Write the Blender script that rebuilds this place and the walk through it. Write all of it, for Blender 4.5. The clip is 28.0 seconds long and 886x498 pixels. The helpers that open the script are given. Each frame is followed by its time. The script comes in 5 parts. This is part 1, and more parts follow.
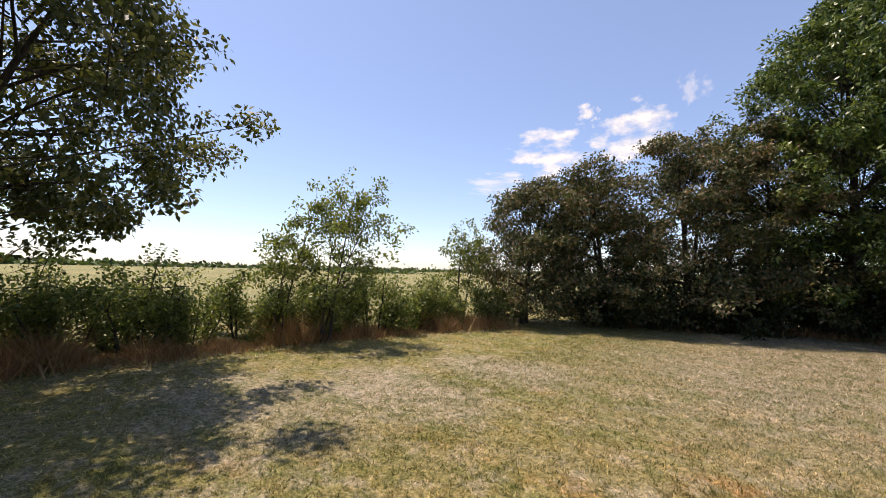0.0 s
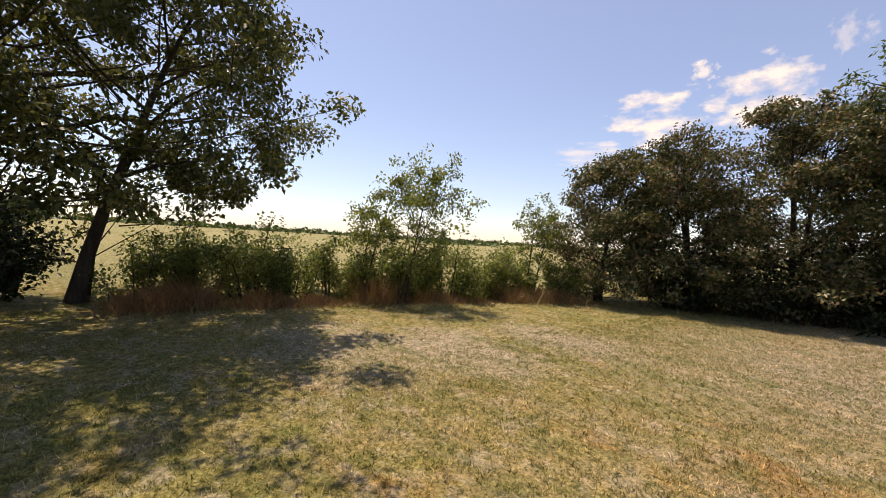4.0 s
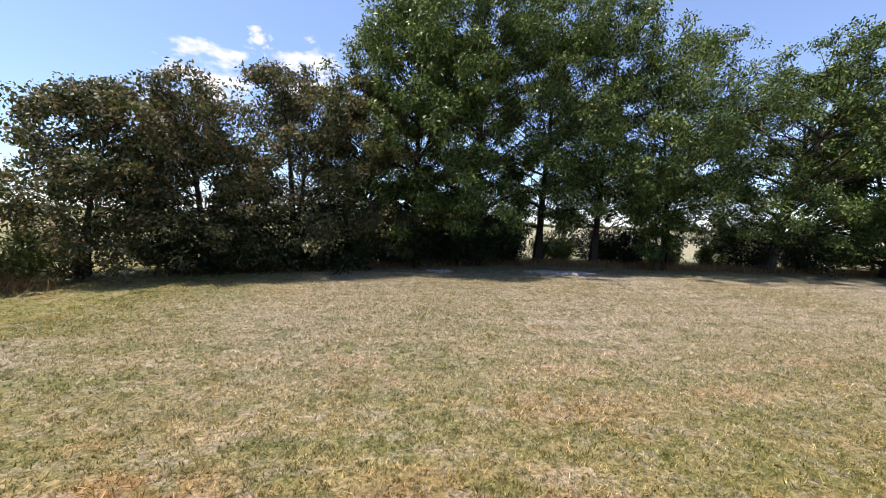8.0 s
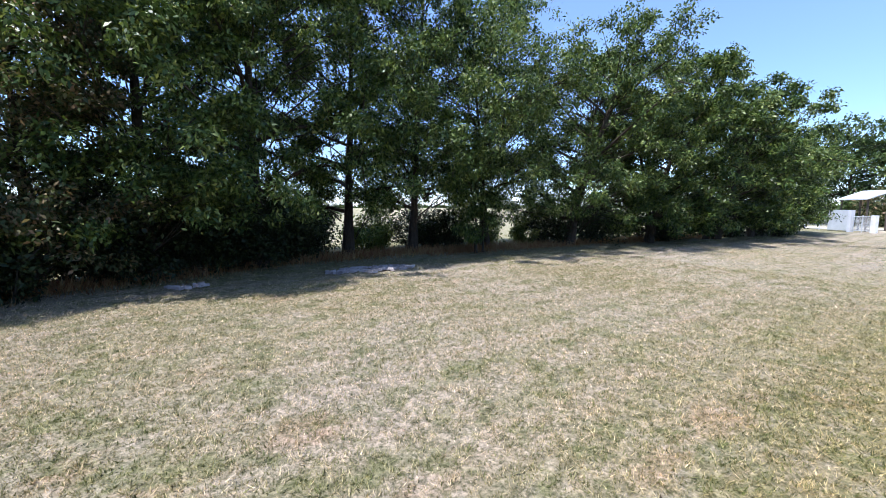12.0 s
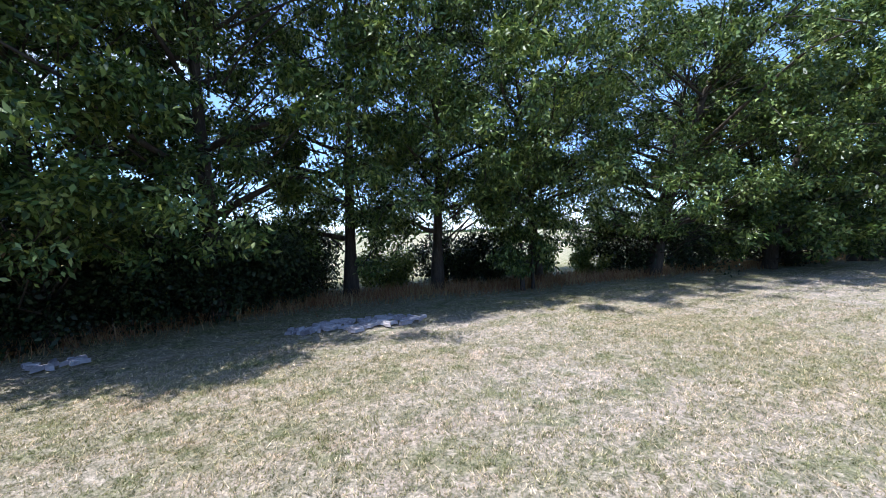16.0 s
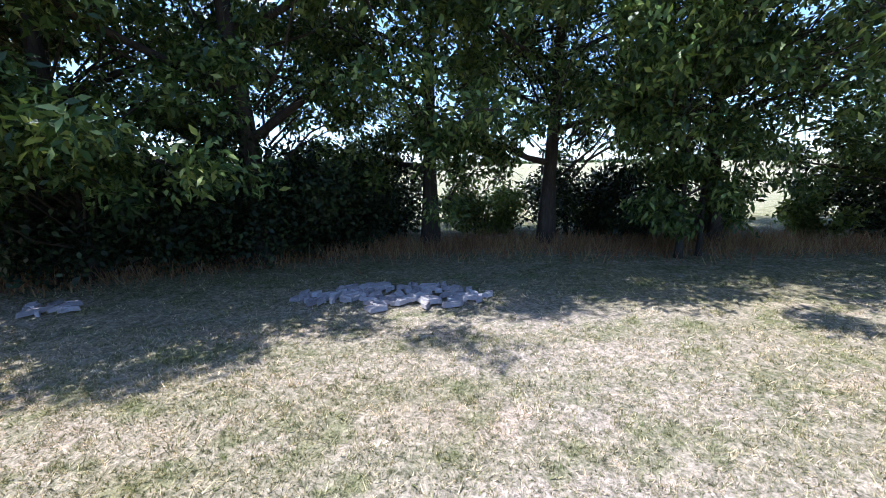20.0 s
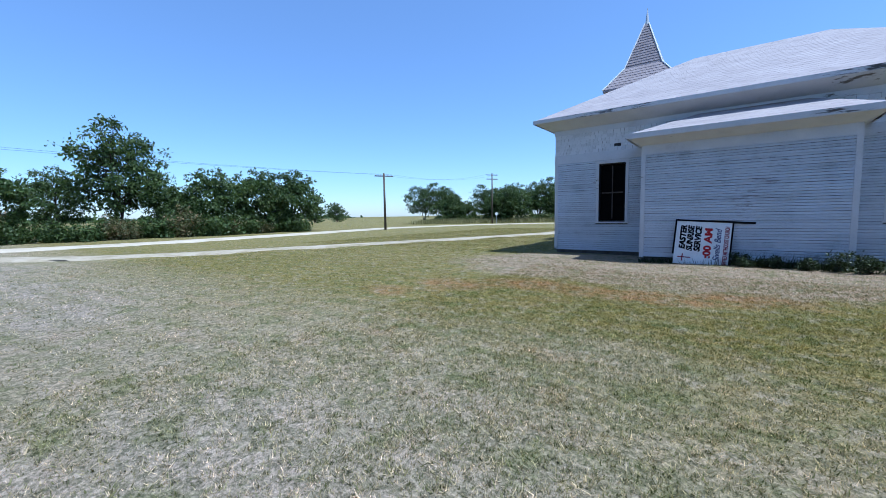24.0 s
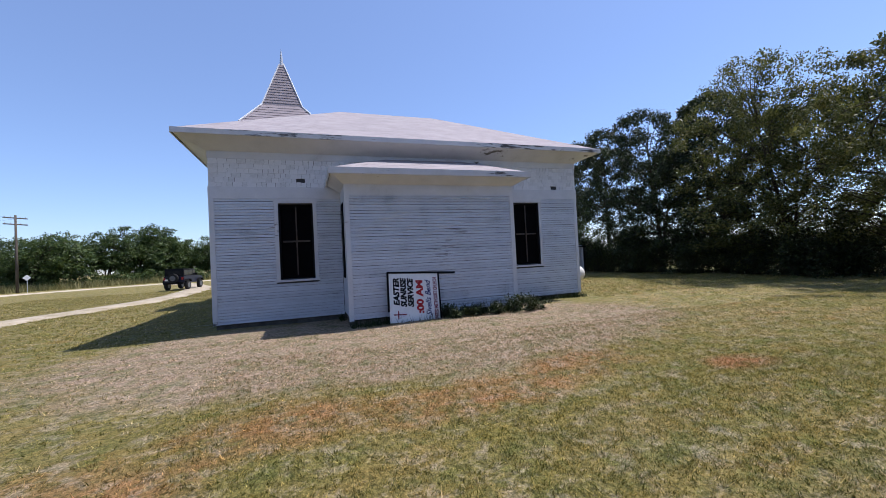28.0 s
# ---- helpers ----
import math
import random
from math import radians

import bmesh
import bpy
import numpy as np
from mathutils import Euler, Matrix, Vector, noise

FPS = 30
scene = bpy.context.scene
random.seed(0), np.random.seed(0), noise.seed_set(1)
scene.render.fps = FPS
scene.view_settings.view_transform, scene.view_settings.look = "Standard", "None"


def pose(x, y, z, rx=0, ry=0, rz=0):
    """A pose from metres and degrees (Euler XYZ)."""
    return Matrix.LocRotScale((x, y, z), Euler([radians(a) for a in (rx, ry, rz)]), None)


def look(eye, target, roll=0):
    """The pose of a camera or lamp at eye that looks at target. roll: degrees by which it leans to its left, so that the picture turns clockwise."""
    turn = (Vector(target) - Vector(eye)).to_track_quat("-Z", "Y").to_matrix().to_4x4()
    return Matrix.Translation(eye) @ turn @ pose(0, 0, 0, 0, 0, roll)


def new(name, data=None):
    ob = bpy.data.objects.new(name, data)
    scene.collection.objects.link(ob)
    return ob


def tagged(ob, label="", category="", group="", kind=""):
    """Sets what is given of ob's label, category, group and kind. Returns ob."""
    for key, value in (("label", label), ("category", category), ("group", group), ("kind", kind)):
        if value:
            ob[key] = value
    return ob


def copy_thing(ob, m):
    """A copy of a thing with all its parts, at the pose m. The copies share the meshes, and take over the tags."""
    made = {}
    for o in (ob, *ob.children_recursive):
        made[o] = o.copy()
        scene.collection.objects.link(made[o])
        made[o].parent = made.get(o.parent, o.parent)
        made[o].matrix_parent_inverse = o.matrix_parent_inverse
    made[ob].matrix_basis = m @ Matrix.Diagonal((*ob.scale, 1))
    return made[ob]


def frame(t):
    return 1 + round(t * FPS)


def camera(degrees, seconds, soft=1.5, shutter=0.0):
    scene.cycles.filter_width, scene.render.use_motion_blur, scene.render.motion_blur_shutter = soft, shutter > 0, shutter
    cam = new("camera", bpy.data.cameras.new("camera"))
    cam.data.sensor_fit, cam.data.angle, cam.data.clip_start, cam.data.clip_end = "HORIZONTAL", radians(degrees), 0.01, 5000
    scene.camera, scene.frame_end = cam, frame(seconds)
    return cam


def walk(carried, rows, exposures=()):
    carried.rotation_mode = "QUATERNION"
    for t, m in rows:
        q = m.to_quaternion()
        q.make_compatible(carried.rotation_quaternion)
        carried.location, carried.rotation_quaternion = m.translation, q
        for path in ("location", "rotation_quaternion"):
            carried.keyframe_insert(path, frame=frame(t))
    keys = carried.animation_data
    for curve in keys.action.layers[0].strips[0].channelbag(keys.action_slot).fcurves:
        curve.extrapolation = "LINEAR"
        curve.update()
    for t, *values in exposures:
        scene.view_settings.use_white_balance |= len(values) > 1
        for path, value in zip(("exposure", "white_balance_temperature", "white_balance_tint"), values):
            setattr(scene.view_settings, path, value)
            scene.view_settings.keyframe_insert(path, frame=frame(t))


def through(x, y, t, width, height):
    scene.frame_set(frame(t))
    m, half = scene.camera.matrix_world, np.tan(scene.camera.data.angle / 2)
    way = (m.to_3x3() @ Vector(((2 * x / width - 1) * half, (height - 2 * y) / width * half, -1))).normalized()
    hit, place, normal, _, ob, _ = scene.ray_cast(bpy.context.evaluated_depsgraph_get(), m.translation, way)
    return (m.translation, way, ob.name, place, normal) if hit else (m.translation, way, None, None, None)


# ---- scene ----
# The walk: seconds, x, y, z of the eye, yaw, pitch, roll
cam = camera(97.2, 28.0, soft=0.75)
PATH = [
    (0, 0.24, 0.82, 1.59, 222.2, 3.3, 1.3),
    (0.5, 0.25, 0.96, 1.63, 234.9, 2.9, 1.5),
    (1, 0.22, 0.87, 1.64, 246.5, 2.6, 0.7),
    (1.5, 0.22, 0.86, 1.64, 256.4, 2.3, 0.3),
    (2, 0.32, 0.86, 1.62, 260.9, 1.7, 1.0),
    (2.5, 0.23, 0.89, 1.65, 258.3, 1.2, 1.4),
    (4.5, -0.42, 0.93, 1.58, 221.2, -1.7, 3.7),
    (5, -0.45, 0.93, 1.61, 206.8, -2.6, 3.1),
    (5.5, -0.49, 0.85, 1.60, 195.9, -4.2, 2.6),
    (6, -0.65, 0.64, 1.65, 189.9, -4.0, 3.8),
    (6.5, -0.75, 0.43, 1.68, 185.2, -5.1, 3.8),
    (7, -0.85, 0.06, 1.70, 180.8, -3.8, 3.7),
    (7.5, -0.99, -0.33, 1.64, 178.6, -3.7, 2.7),
    (8, -1.15, -0.69, 1.62, 176.5, -3.9, 2.1),
    (8.5, -1.22, -1.12, 1.62, 173.3, -3.5, 1.8),
    (9, -1.36, -1.51, 1.59, 168.9, -4.8, 1.0),
    (9.5, -1.56, -1.83, 1.61, 168.1, -3.9, 0.6),
    (10, -1.69, -2.18, 1.62, 165.9, -3.9, 0.6),
    (10.5, -2.06, -2.75, 1.60, 161.5, -6.5, -1.1),
    (11, -2.36, -3.07, 1.63, 159.3, -6.2, -0.9),
    (11.5, -2.56, -3.39, 1.65, 156.7, -4.7, 0.1),
    (12, -2.78, -3.68, 1.69, 151.9, -6.1, -0.0),
    (12.5, -3.19, -4.03, 1.69, 149.4, -6.0, 1.1),
    (14.5, -4.48, -5.40, 1.64, 141.5, -3.6, -1.1),
    (15, -4.82, -5.86, 1.65, 152.0, -1.5, -2.6),
    (15.5, -5.05, -6.25, 1.63, 158.3, -2.2, -2.2),
    (16, -5.13, -6.67, 1.65, 160.3, -2.5, -1.9),
    (16.5, -5.27, -6.99, 1.65, 165.6, -3.3, -2.7),
    (17, -5.49, -7.31, 1.64, 166.8, -5.3, -2.7),
    (17.5, -5.71, -7.73, 1.66, 163.9, -4.2, -1.3),
    (18, -5.95, -8.07, 1.63, 164.2, -5.4, -3.4),
    (18.5, -6.19, -8.38, 1.63, 166.0, -7.3, -3.0),
    (19, -6.34, -8.70, 1.66, 169.8, -8.2, -1.4),
    (19.5, -6.61, -8.94, 1.65, 176.9, -10.2, -2.8),
    (20, -6.96, -9.13, 1.66, 182.8, -12.2, -1.1),
    (20.5, -7.22, -9.40, 1.65, 183.2, -15.0, -1.2),
    (22.5, -8.69, -9.49, 1.55, 121.9, -10.4, 0.6),
    (23, -9.12, -9.28, 1.56, 106.5, -9.5, -0.7),
    (23.5, -9.47, -9.06, 1.59, 75.6, -7.8, 2.0),
    (24, -9.90, -8.78, 1.62, 36.7, -4.9, -1.0),
    (24.5, -10.36, -8.36, 1.67, 19.8, -0.6, -3.2),
    (25, -10.85, -7.71, 1.68, 7.3, -0.7, -3.5),
    (25.5, -11.15, -7.13, 1.60, -0.7, -1.7, -3.2),
    (26, -11.59, -6.79, 1.60, -2.9, -0.6, -2.0),
    (26.5, -12.06, -6.44, 1.62, -4.8, -3.2, -2.2),
    (27, -12.51, -5.96, 1.69, -8.2, -2.1, -2.4),
    (27.5, -12.96, -5.42, 1.72, -14.1, -0.1, -2.1),
    (28, -13.43, -4.98, 1.70, -19.1, 1.2, -2.9),
]
walk(cam, [(t, pose(x, y, z, 0, 0, yaw) @ pose(0, 0, 0, 90 + pitch, 0, 0) @ pose(0, 0, 0, 0, 0, roll)) for t, x, y, z, yaw, pitch, roll in PATH],
     exposures=[(0.0, 0.48, 7350, 21), (2.0, 0.45, 8600, 24), (4.5, 0.43, 8200, 23), (8.0, 0.68, 6600, 18), (10.0, 0.78, 5950, 12), (11.0, 0.86, 5850, 15), (14.5, 0.96, 5600, 13), (17.0, 1.10, 5520, 14), (20.0, 1.24, 5560, 13), (22.5, 0.98, 5700, 11), (23.5, 0.53, 5300, 9), (24.3, 0.23, 5000, 6), (25.5, 0.33, 6000, 15), (28.0, 0.26, 6150, 18)])

# ---------------------------------------------------------------- light
SUN_AZ, SUN_EL = radians(-83), radians(67.5)
to_sun = Vector((-math.sin(SUN_AZ) * math.cos(SUN_EL), math.cos(SUN_AZ) * math.cos(SUN_EL), math.sin(SUN_EL)))
world = bpy.data.worlds.new("sky")
scene.world = world
world.use_nodes = True
wn = world.node_tree.nodes
sky = wn.new("ShaderNodeTexSky")
sky.sky_type, sky.sun_disc = "NISHITA", False
sky.sun_elevation, sky.sun_rotation = SUN_EL, math.atan2(to_sun.x, to_sun.y)
sky.air_density, sky.dust_density, sky.ozone_density, sky.altitude = 1.0, 0.5, 6.0, 250
veil = wn.new("ShaderNodeMix")                 # a thin even haze over the whole sky
veil.data_type = "RGBA"
veil.inputs[0].default_value, veil.inputs[7].default_value = 0.16, (2.7, 3.4, 5.0, 1)
world.node_tree.links.new(sky.outputs[0], veil.inputs[6])
world.node_tree.links.new(veil.outputs[2], wn["Background"].inputs[0])
wn["Background"].inputs[1].default_value = 0.15
sun = new("sun", bpy.data.lights.new("sun", "SUN"))
sun.data.energy, sun.data.angle, sun.data.color = 5.0, radians(0.53), (1.0, 0.95, 0.86)
sun.matrix_world = look(to_sun * 100, (0, 0, 0))


# ---------------------------------------------------------------- materials
def material(name, rough=0.8, spec=0.3, metal=0.0):
    m = bpy.data.materials.new(name)
    m.use_nodes = True
    b = m.node_tree.nodes["Principled BSDF"]
    b.inputs["Roughness"].default_value, b.inputs["Metallic"].default_value = rough, metal
    b.inputs["Specular IOR Level"].default_value = spec
    return m, m.node_tree.nodes, m.node_tree.links, b


def ramp(nodes, stops):
    r = nodes.new("ShaderNodeValToRGB")
    e = r.color_ramp.elements
    while len(e) < len(stops):
        e.new(0.5)
    for k, (p, c) in zip(e, stops):
        k.position, k.color = p, (*c, 1)
    return r


def noise_node(nodes, links, scale, detail=4, rough=0.6, coord=None, stretch=None):
    n = nodes.new("ShaderNodeTexNoise")
    n.inputs["Scale"].default_value, n.inputs["Detail"].default_value, n.inputs["Roughness"].default_value = scale, detail, rough
    if coord is None:
        coord = nodes.new("ShaderNodeNewGeometry").outputs["Position"]
    if stretch:
        mp = nodes.new("ShaderNodeMapping")
        mp.inputs["Scale"].default_value = stretch
        links.new(coord, mp.inputs["Vector"])
        coord = mp.outputs[0]
    links.new(coord, n.inputs["Vector"])
    return n.outputs["Fac"]


def mix(nodes, links, fac, a, b, how="MIX"):
    n = nodes.new("ShaderNodeMix")
    n.data_type, n.blend_type = "RGBA", how
    for sock, v in ((n.inputs[0], fac), (n.inputs[6], a), (n.inputs[7], b)):
        if isinstance(v, (int, float)):
            sock.default_value = v
        elif isinstance(v, tuple):
            sock.default_value = (*v, 1)
        else:
            links.new(v, sock)
    return n.outputs[2]


def calc(nodes, links, op, a, b=0.0, clamp=False):
    n = nodes.new("ShaderNodeMath")
    n.operation, n.use_clamp = op, clamp
    for sock, v in zip(n.inputs, (a, b)):
        if isinstance(v, (int, float)):
            sock.default_value = v
        else:
            links.new(v, sock)
    return n.outputs[0]


def bump(nodes, links, b, height, strength=0.4, distance=0.02):
    n = nodes.new("ShaderNodeBump")
    n.inputs["Strength"].default_value, n.inputs["Distance"].default_value = strength, distance
    links.new(height, n.inputs["Height"])
    links.new(n.outputs[0], b.inputs["Normal"])


def speckled(name, stops, scale=8, fine=60, rough=0.8, spec=0.3, metal=0.0, depth=0.3, dist=0.01, stretch=None, vary=0.0):
    """A surface with a coarse and a fine grain of its own."""
    m, n, l, b = material(name, rough, spec, metal)
    c = n.new("ShaderNodeTexCoord").outputs["Object"]
    coarse, grain = noise_node(n, l, scale, 5, 0.65, c, stretch), noise_node(n, l, fine, 3, 0.6, c, stretch)
    both = calc(n, l, "ADD", calc(n, l, "MULTIPLY", coarse, 0.65), calc(n, l, "MULTIPLY", grain, 0.35))
    if vary:
        rnd = calc(n, l, "MULTIPLY", calc(n, l, "SUBTRACT", n.new("ShaderNodeObjectInfo").outputs["Random"], 0.5), vary)
        both = calc(n, l, "ADD", both, rnd)
    r = ramp(n, stops)
    l.new(both, r.inputs[0])
    l.new(r.outputs[0], b.inputs["Base Color"])
    bump(n, l, b, both, depth, dist)
    return m


def foliage(name, stops, through=0.45, rough=0.5):
    """Leaves: each takes its own tint, and lets some light through."""
    m, n, l, b = material(name, rough, 0.3)
    g = n.new("ShaderNodeNewGeometry")
    patch = noise_node(n, l, 0.9, 3, 0.6, g.outputs["Position"])
    f = calc(n, l, "ADD", calc(n, l, "MULTIPLY", g.outputs["Random Per Island"], 0.6), calc(n, l, "MULTIPLY", patch, 0.45))
    r = ramp(n, stops)
    l.new(f, r.inputs[0])
    l.new(r.outputs[0], b.inputs["Base Color"])
    t = n.new("ShaderNodeBsdfTranslucent")
    l.new(mix(n, l, 0.5, r.outputs[0], (1.0, 0.95, 0.3), "MULTIPLY"), t.inputs[0])
    s = n.new("ShaderNodeMixShader")
    s.inputs[0].default_value = through
    l.new(b.outputs[0], s.inputs[1])
    l.new(t.outputs[0], s.inputs[2])
    l.new(s.outputs[0], n["Material Output"].inputs[0])
    return m


LEAF = foliage("leaf_green", [(0.1, (0.014, 0.028, 0.008)), (0.4, (0.042, 0.078, 0.018)), (0.66, (0.12, 0.175, 0.038)), (0.95, (0.36, 0.40, 0.13))], 0.23, 0.40)
# near-black leaf: the shade below the crowns is put into its colour
LEAF_SHADED = foliage("leaf_shaded", [(0.1, (0.007, 0.014, 0.006)), (0.5, (0.02, 0.034, 0.011)), (0.95, (0.08, 0.105, 0.034))], 0.14, 0.5)
# paler, clearer leaf: glow from behind the eastern crowns put into the colour
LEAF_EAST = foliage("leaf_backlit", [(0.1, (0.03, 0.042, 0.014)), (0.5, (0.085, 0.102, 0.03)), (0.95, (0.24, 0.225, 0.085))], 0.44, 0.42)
LEAF_BROWN = foliage("leaf_rust", [(0.1, (0.022, 0.034, 0.013)), (0.45, (0.075, 0.10, 0.034)), (0.68, (0.16, 0.14, 0.065)), (0.95, (0.38, 0.23, 0.15))], 0.28, 0.5)
LEAF_HEDGE = foliage("leaf_hedge", [(0.1, (0.045, 0.07, 0.016)), (0.5, (0.13, 0.175, 0.042)), (0.95, (0.30, 0.31, 0.10))], 0.52, 0.45)
LEAF_FAR = foliage("leaf_far", [(0.1, (0.02, 0.038, 0.013)), (0.5, (0.055, 0.095, 0.026)), (0.95, (0.14, 0.18, 0.06))], 0.3)
MEADOW = foliage("meadow_stalks", [(0.1, (0.12, 0.13, 0.045)), (0.5, (0.25, 0.24, 0.10)), (0.95, (0.44, 0.38, 0.20))], 0.3, 0.8)
STRAW = foliage("dry_stalks", [(0.1, (0.17, 0.07, 0.04)), (0.45, (0.31, 0.16, 0.085)), (0.7, (0.42, 0.29, 0.14)), (0.95, (0.50, 0.40, 0.22))], 0.42, 0.8)
BARK = speckled("bark", [(0.3, (0.03, 0.025, 0.02)), (0.55, (0.07, 0.058, 0.045)), (0.75, (0.12, 0.105, 0.085))], 9, 45, 0.95, 0.1, depth=0.9, dist=0.04, stretch=(1, 1, 0.2))


def old_paint(name, tones, bare, amount, stretch, vary=0.0):
    """White paint with grime and small flaked places where grey wood shows."""
    m, n, l, b = material(name, 0.65, 0.3)
    pos = n.new("ShaderNodeNewGeometry").outputs["Position"]
    coarse, grain = noise_node(n, l, 1.6, 5, 0.65, pos), noise_node(n, l, 45, 3, 0.6, pos)
    f = calc(n, l, "ADD", calc(n, l, "MULTIPLY", coarse, 0.65), calc(n, l, "MULTIPLY", grain, 0.35))
    if vary:
        f = calc(n, l, "ADD", f, calc(n, l, "MULTIPLY", calc(n, l, "SUBTRACT", n.new("ShaderNodeObjectInfo").outputs["Random"], 0.5), vary))
    r = ramp(n, tones)
    l.new(f, r.inputs[0])
    flake = noise_node(n, l, 3.2, 7, 0.68, pos, stretch)
    where = noise_node(n, l, 0.55, 2, 0.5, pos)
    k = calc(n, l, "ADD", calc(n, l, "MULTIPLY", flake, 0.7), calc(n, l, "MULTIPLY", where, 0.5))
    mask = calc(n, l, "MULTIPLY", calc(n, l, "SUBTRACT", k, amount), 22.0, True)
    l.new(mix(n, l, mask, r.outputs[0], bare), b.inputs["Base Color"])
    bump(n, l, b, calc(n, l, "SUBTRACT", f, calc(n, l, "MULTIPLY", mask, 0.6)), 0.25, 0.004)
    return m


PAINT = old_paint("white_paint", [(0.25, (0.33, 0.355, 0.40)), (0.42, (0.50, 0.53, 0.585)), (0.7, (0.59, 0.62, 0.68))], (0.30, 0.29, 0.31), 0.735, (0.8, 0.8, 5.0), 0.2)
EAVE = old_paint("weathered_eave", [(0.25, (0.36, 0.36, 0.38)), (0.42, (0.52, 0.52, 0.54)), (0.7, (0.62, 0.62, 0.64))], (0.07, 0.065, 0.06), 0.66, (0.5, 0.5, 6.0))
TRIM = old_paint("white_trim", [(0.25, (0.38, 0.39, 0.42)), (0.42, (0.53, 0.545, 0.58)), (0.7, (0.62, 0.635, 0.67))], (0.13, 0.12, 0.11), 0.74, (0.7, 0.7, 3.0))
SHINGLE = speckled("painted_shingle", [(0.25, (0.40, 0.40, 0.42)), (0.45, (0.60, 0.61, 0.63)), (0.7, (0.70, 0.70, 0.72))], 5, 70, 0.7, 0.3, depth=0.35, dist=0.006, vary=0.2)
ROOF = speckled("roof_shingles", [(0.3, (0.255, 0.23, 0.235)), (0.5, (0.325, 0.295, 0.30)), (0.72, (0.40, 0.365, 0.37))], 1.3, 22, 0.9, 0.2, depth=0.6, dist=0.02, stretch=(1, 1, 2.5))
SPIRE = speckled("spire_shingles", [(0.3, (0.20, 0.17, 0.18)), (0.5, (0.27, 0.235, 0.245)), (0.72, (0.34, 0.30, 0.31))], 1.3, 22, 0.9, 0.2, depth=0.6, dist=0.02, stretch=(1, 1, 2.5))
# backing kept near black: shade in board laps and shingle gaps is its colour
BACKING = speckled("lap_shade_backing", [(0.3, (0.03, 0.03, 0.034)), (0.7, (0.09, 0.09, 0.09))], 4, 40, 0.9, 0.1)
# near black: the darkness of the room behind is put into this colour
GLASS_DARK = speckled("window_screen_unlit", [(0.3, (0.002, 0.002, 0.0025)), (0.7, (0.005, 0.005, 0.006))], 3, 90, 0.9, 0.03, depth=0.05)
CONCRETE = speckled("foundation", [(0.3, (0.07, 0.065, 0.06)), (0.7, (0.2, 0.19, 0.17))], 5, 40, 0.95, 0.2)
BLACK = speckled("black_paint", [(0.3, (0.005, 0.005, 0.006)), (0.7, (0.012, 0.012, 0.014))], 8, 60, 0.7, 0.1)
BOARD_WHITE = speckled("sign_white", [(0.3, (0.66, 0.66, 0.66)), (0.6, (0.8, 0.8, 0.79))], 3, 40, 0.5)
RED = speckled("sign_red", [(0.3, (0.32, 0.012, 0.015)), (0.7, (0.42, 0.02, 0.02))], 5, 50, 0.5)
BLUE = speckled("sign_blue", [(0.3, (0.008, 0.014, 0.09)), (0.7, (0.015, 0.024, 0.14))], 5, 50, 0.5)
CROSS = speckled("sign_maroon", [(0.3, (0.16, 0.015, 0.03)), (0.7, (0.25, 0.03, 0.05))], 5, 50, 0.5)
STONE = speckled("flat_stone", [(0.25, (0.2, 0.17, 0.17)), (0.5, (0.36, 0.33, 0.33)), (0.75, (0.5, 0.47, 0.46))], 4, 40, 0.9, 0.2, depth=0.5, dist=0.02, vary=0.3)
GALV = speckled("galvanised_sheet", [(0.3, (0.42, 0.44, 0.46)), (0.7, (0.58, 0.6, 0.62))], 2, 30, 0.5, 0.5, 0.25, depth=0.1)
WHITE_METAL = speckled("white_enamel", [(0.25, (0.5, 0.49, 0.46)), (0.5, (0.74, 0.74, 0.73)), (0.7, (0.8, 0.8, 0.8))], 2, 30, 0.4, 0.4, depth=0.08)
TANK_PAINT = old_paint("tank_paint", [(0.25, (0.48, 0.46, 0.42)), (0.45, (0.70, 0.70, 0.68)), (0.7, (0.78, 0.78, 0.77))], (0.22, 0.10, 0.05), 0.64, (1, 1, 1))
POLE_WOOD = speckled("pole_wood", [(0.3, (0.06, 0.05, 0.042)), (0.7, (0.15, 0.125, 0.1))], 3, 30, 0.95, 0.1, stretch=(1, 1, 0.15))
CAR_PAINT = speckled("car_paint", [(0.3, (0.006, 0.007, 0.022)), (0.7, (0.010, 0.012, 0.036))], 3, 40, 0.35, 0.3, depth=0.02)
CAR_GLASS = speckled("car_glass", [(0.3, (0.01, 0.012, 0.014)), (0.7, (0.02, 0.022, 0.025))], 3, 40, 0.15, 0.3, depth=0.0)
RUBBER = speckled("rubber", [(0.3, (0.012, 0.012, 0.012)), (0.7, (0.03, 0.03, 0.03))], 6, 60, 0.9)
CHROME = speckled("wheel_metal", [(0.3, (0.10, 0.10, 0.11)), (0.7, (0.2, 0.2, 0.21))], 6, 60, 0.4, 0.5, 0.5)
LAMP_RED = speckled("lamp_red", [(0.3, (0.25, 0.01, 0.01)), (0.7, (0.4, 0.02, 0.02))], 6, 60, 0.3)
GRAVEL = speckled("pale_gravel", [(0.25, (0.28, 0.23, 0.16)), (0.45, (0.43, 0.37, 0.28)), (0.7, (0.56, 0.50, 0.41))], 0.5, 9, 0.95, 0.15, depth=0.5, dist=0.03)
DRIVE = speckled("worn_drive", [(0.32, (0.18, 0.16, 0.08)), (0.42, (0.29, 0.245, 0.165)), (0.55, (0.39, 0.335, 0.25)), (0.72, (0.47, 0.41, 0.33))], 0.9, 12, 0.95, 0.15, depth=0.5, dist=0.03)


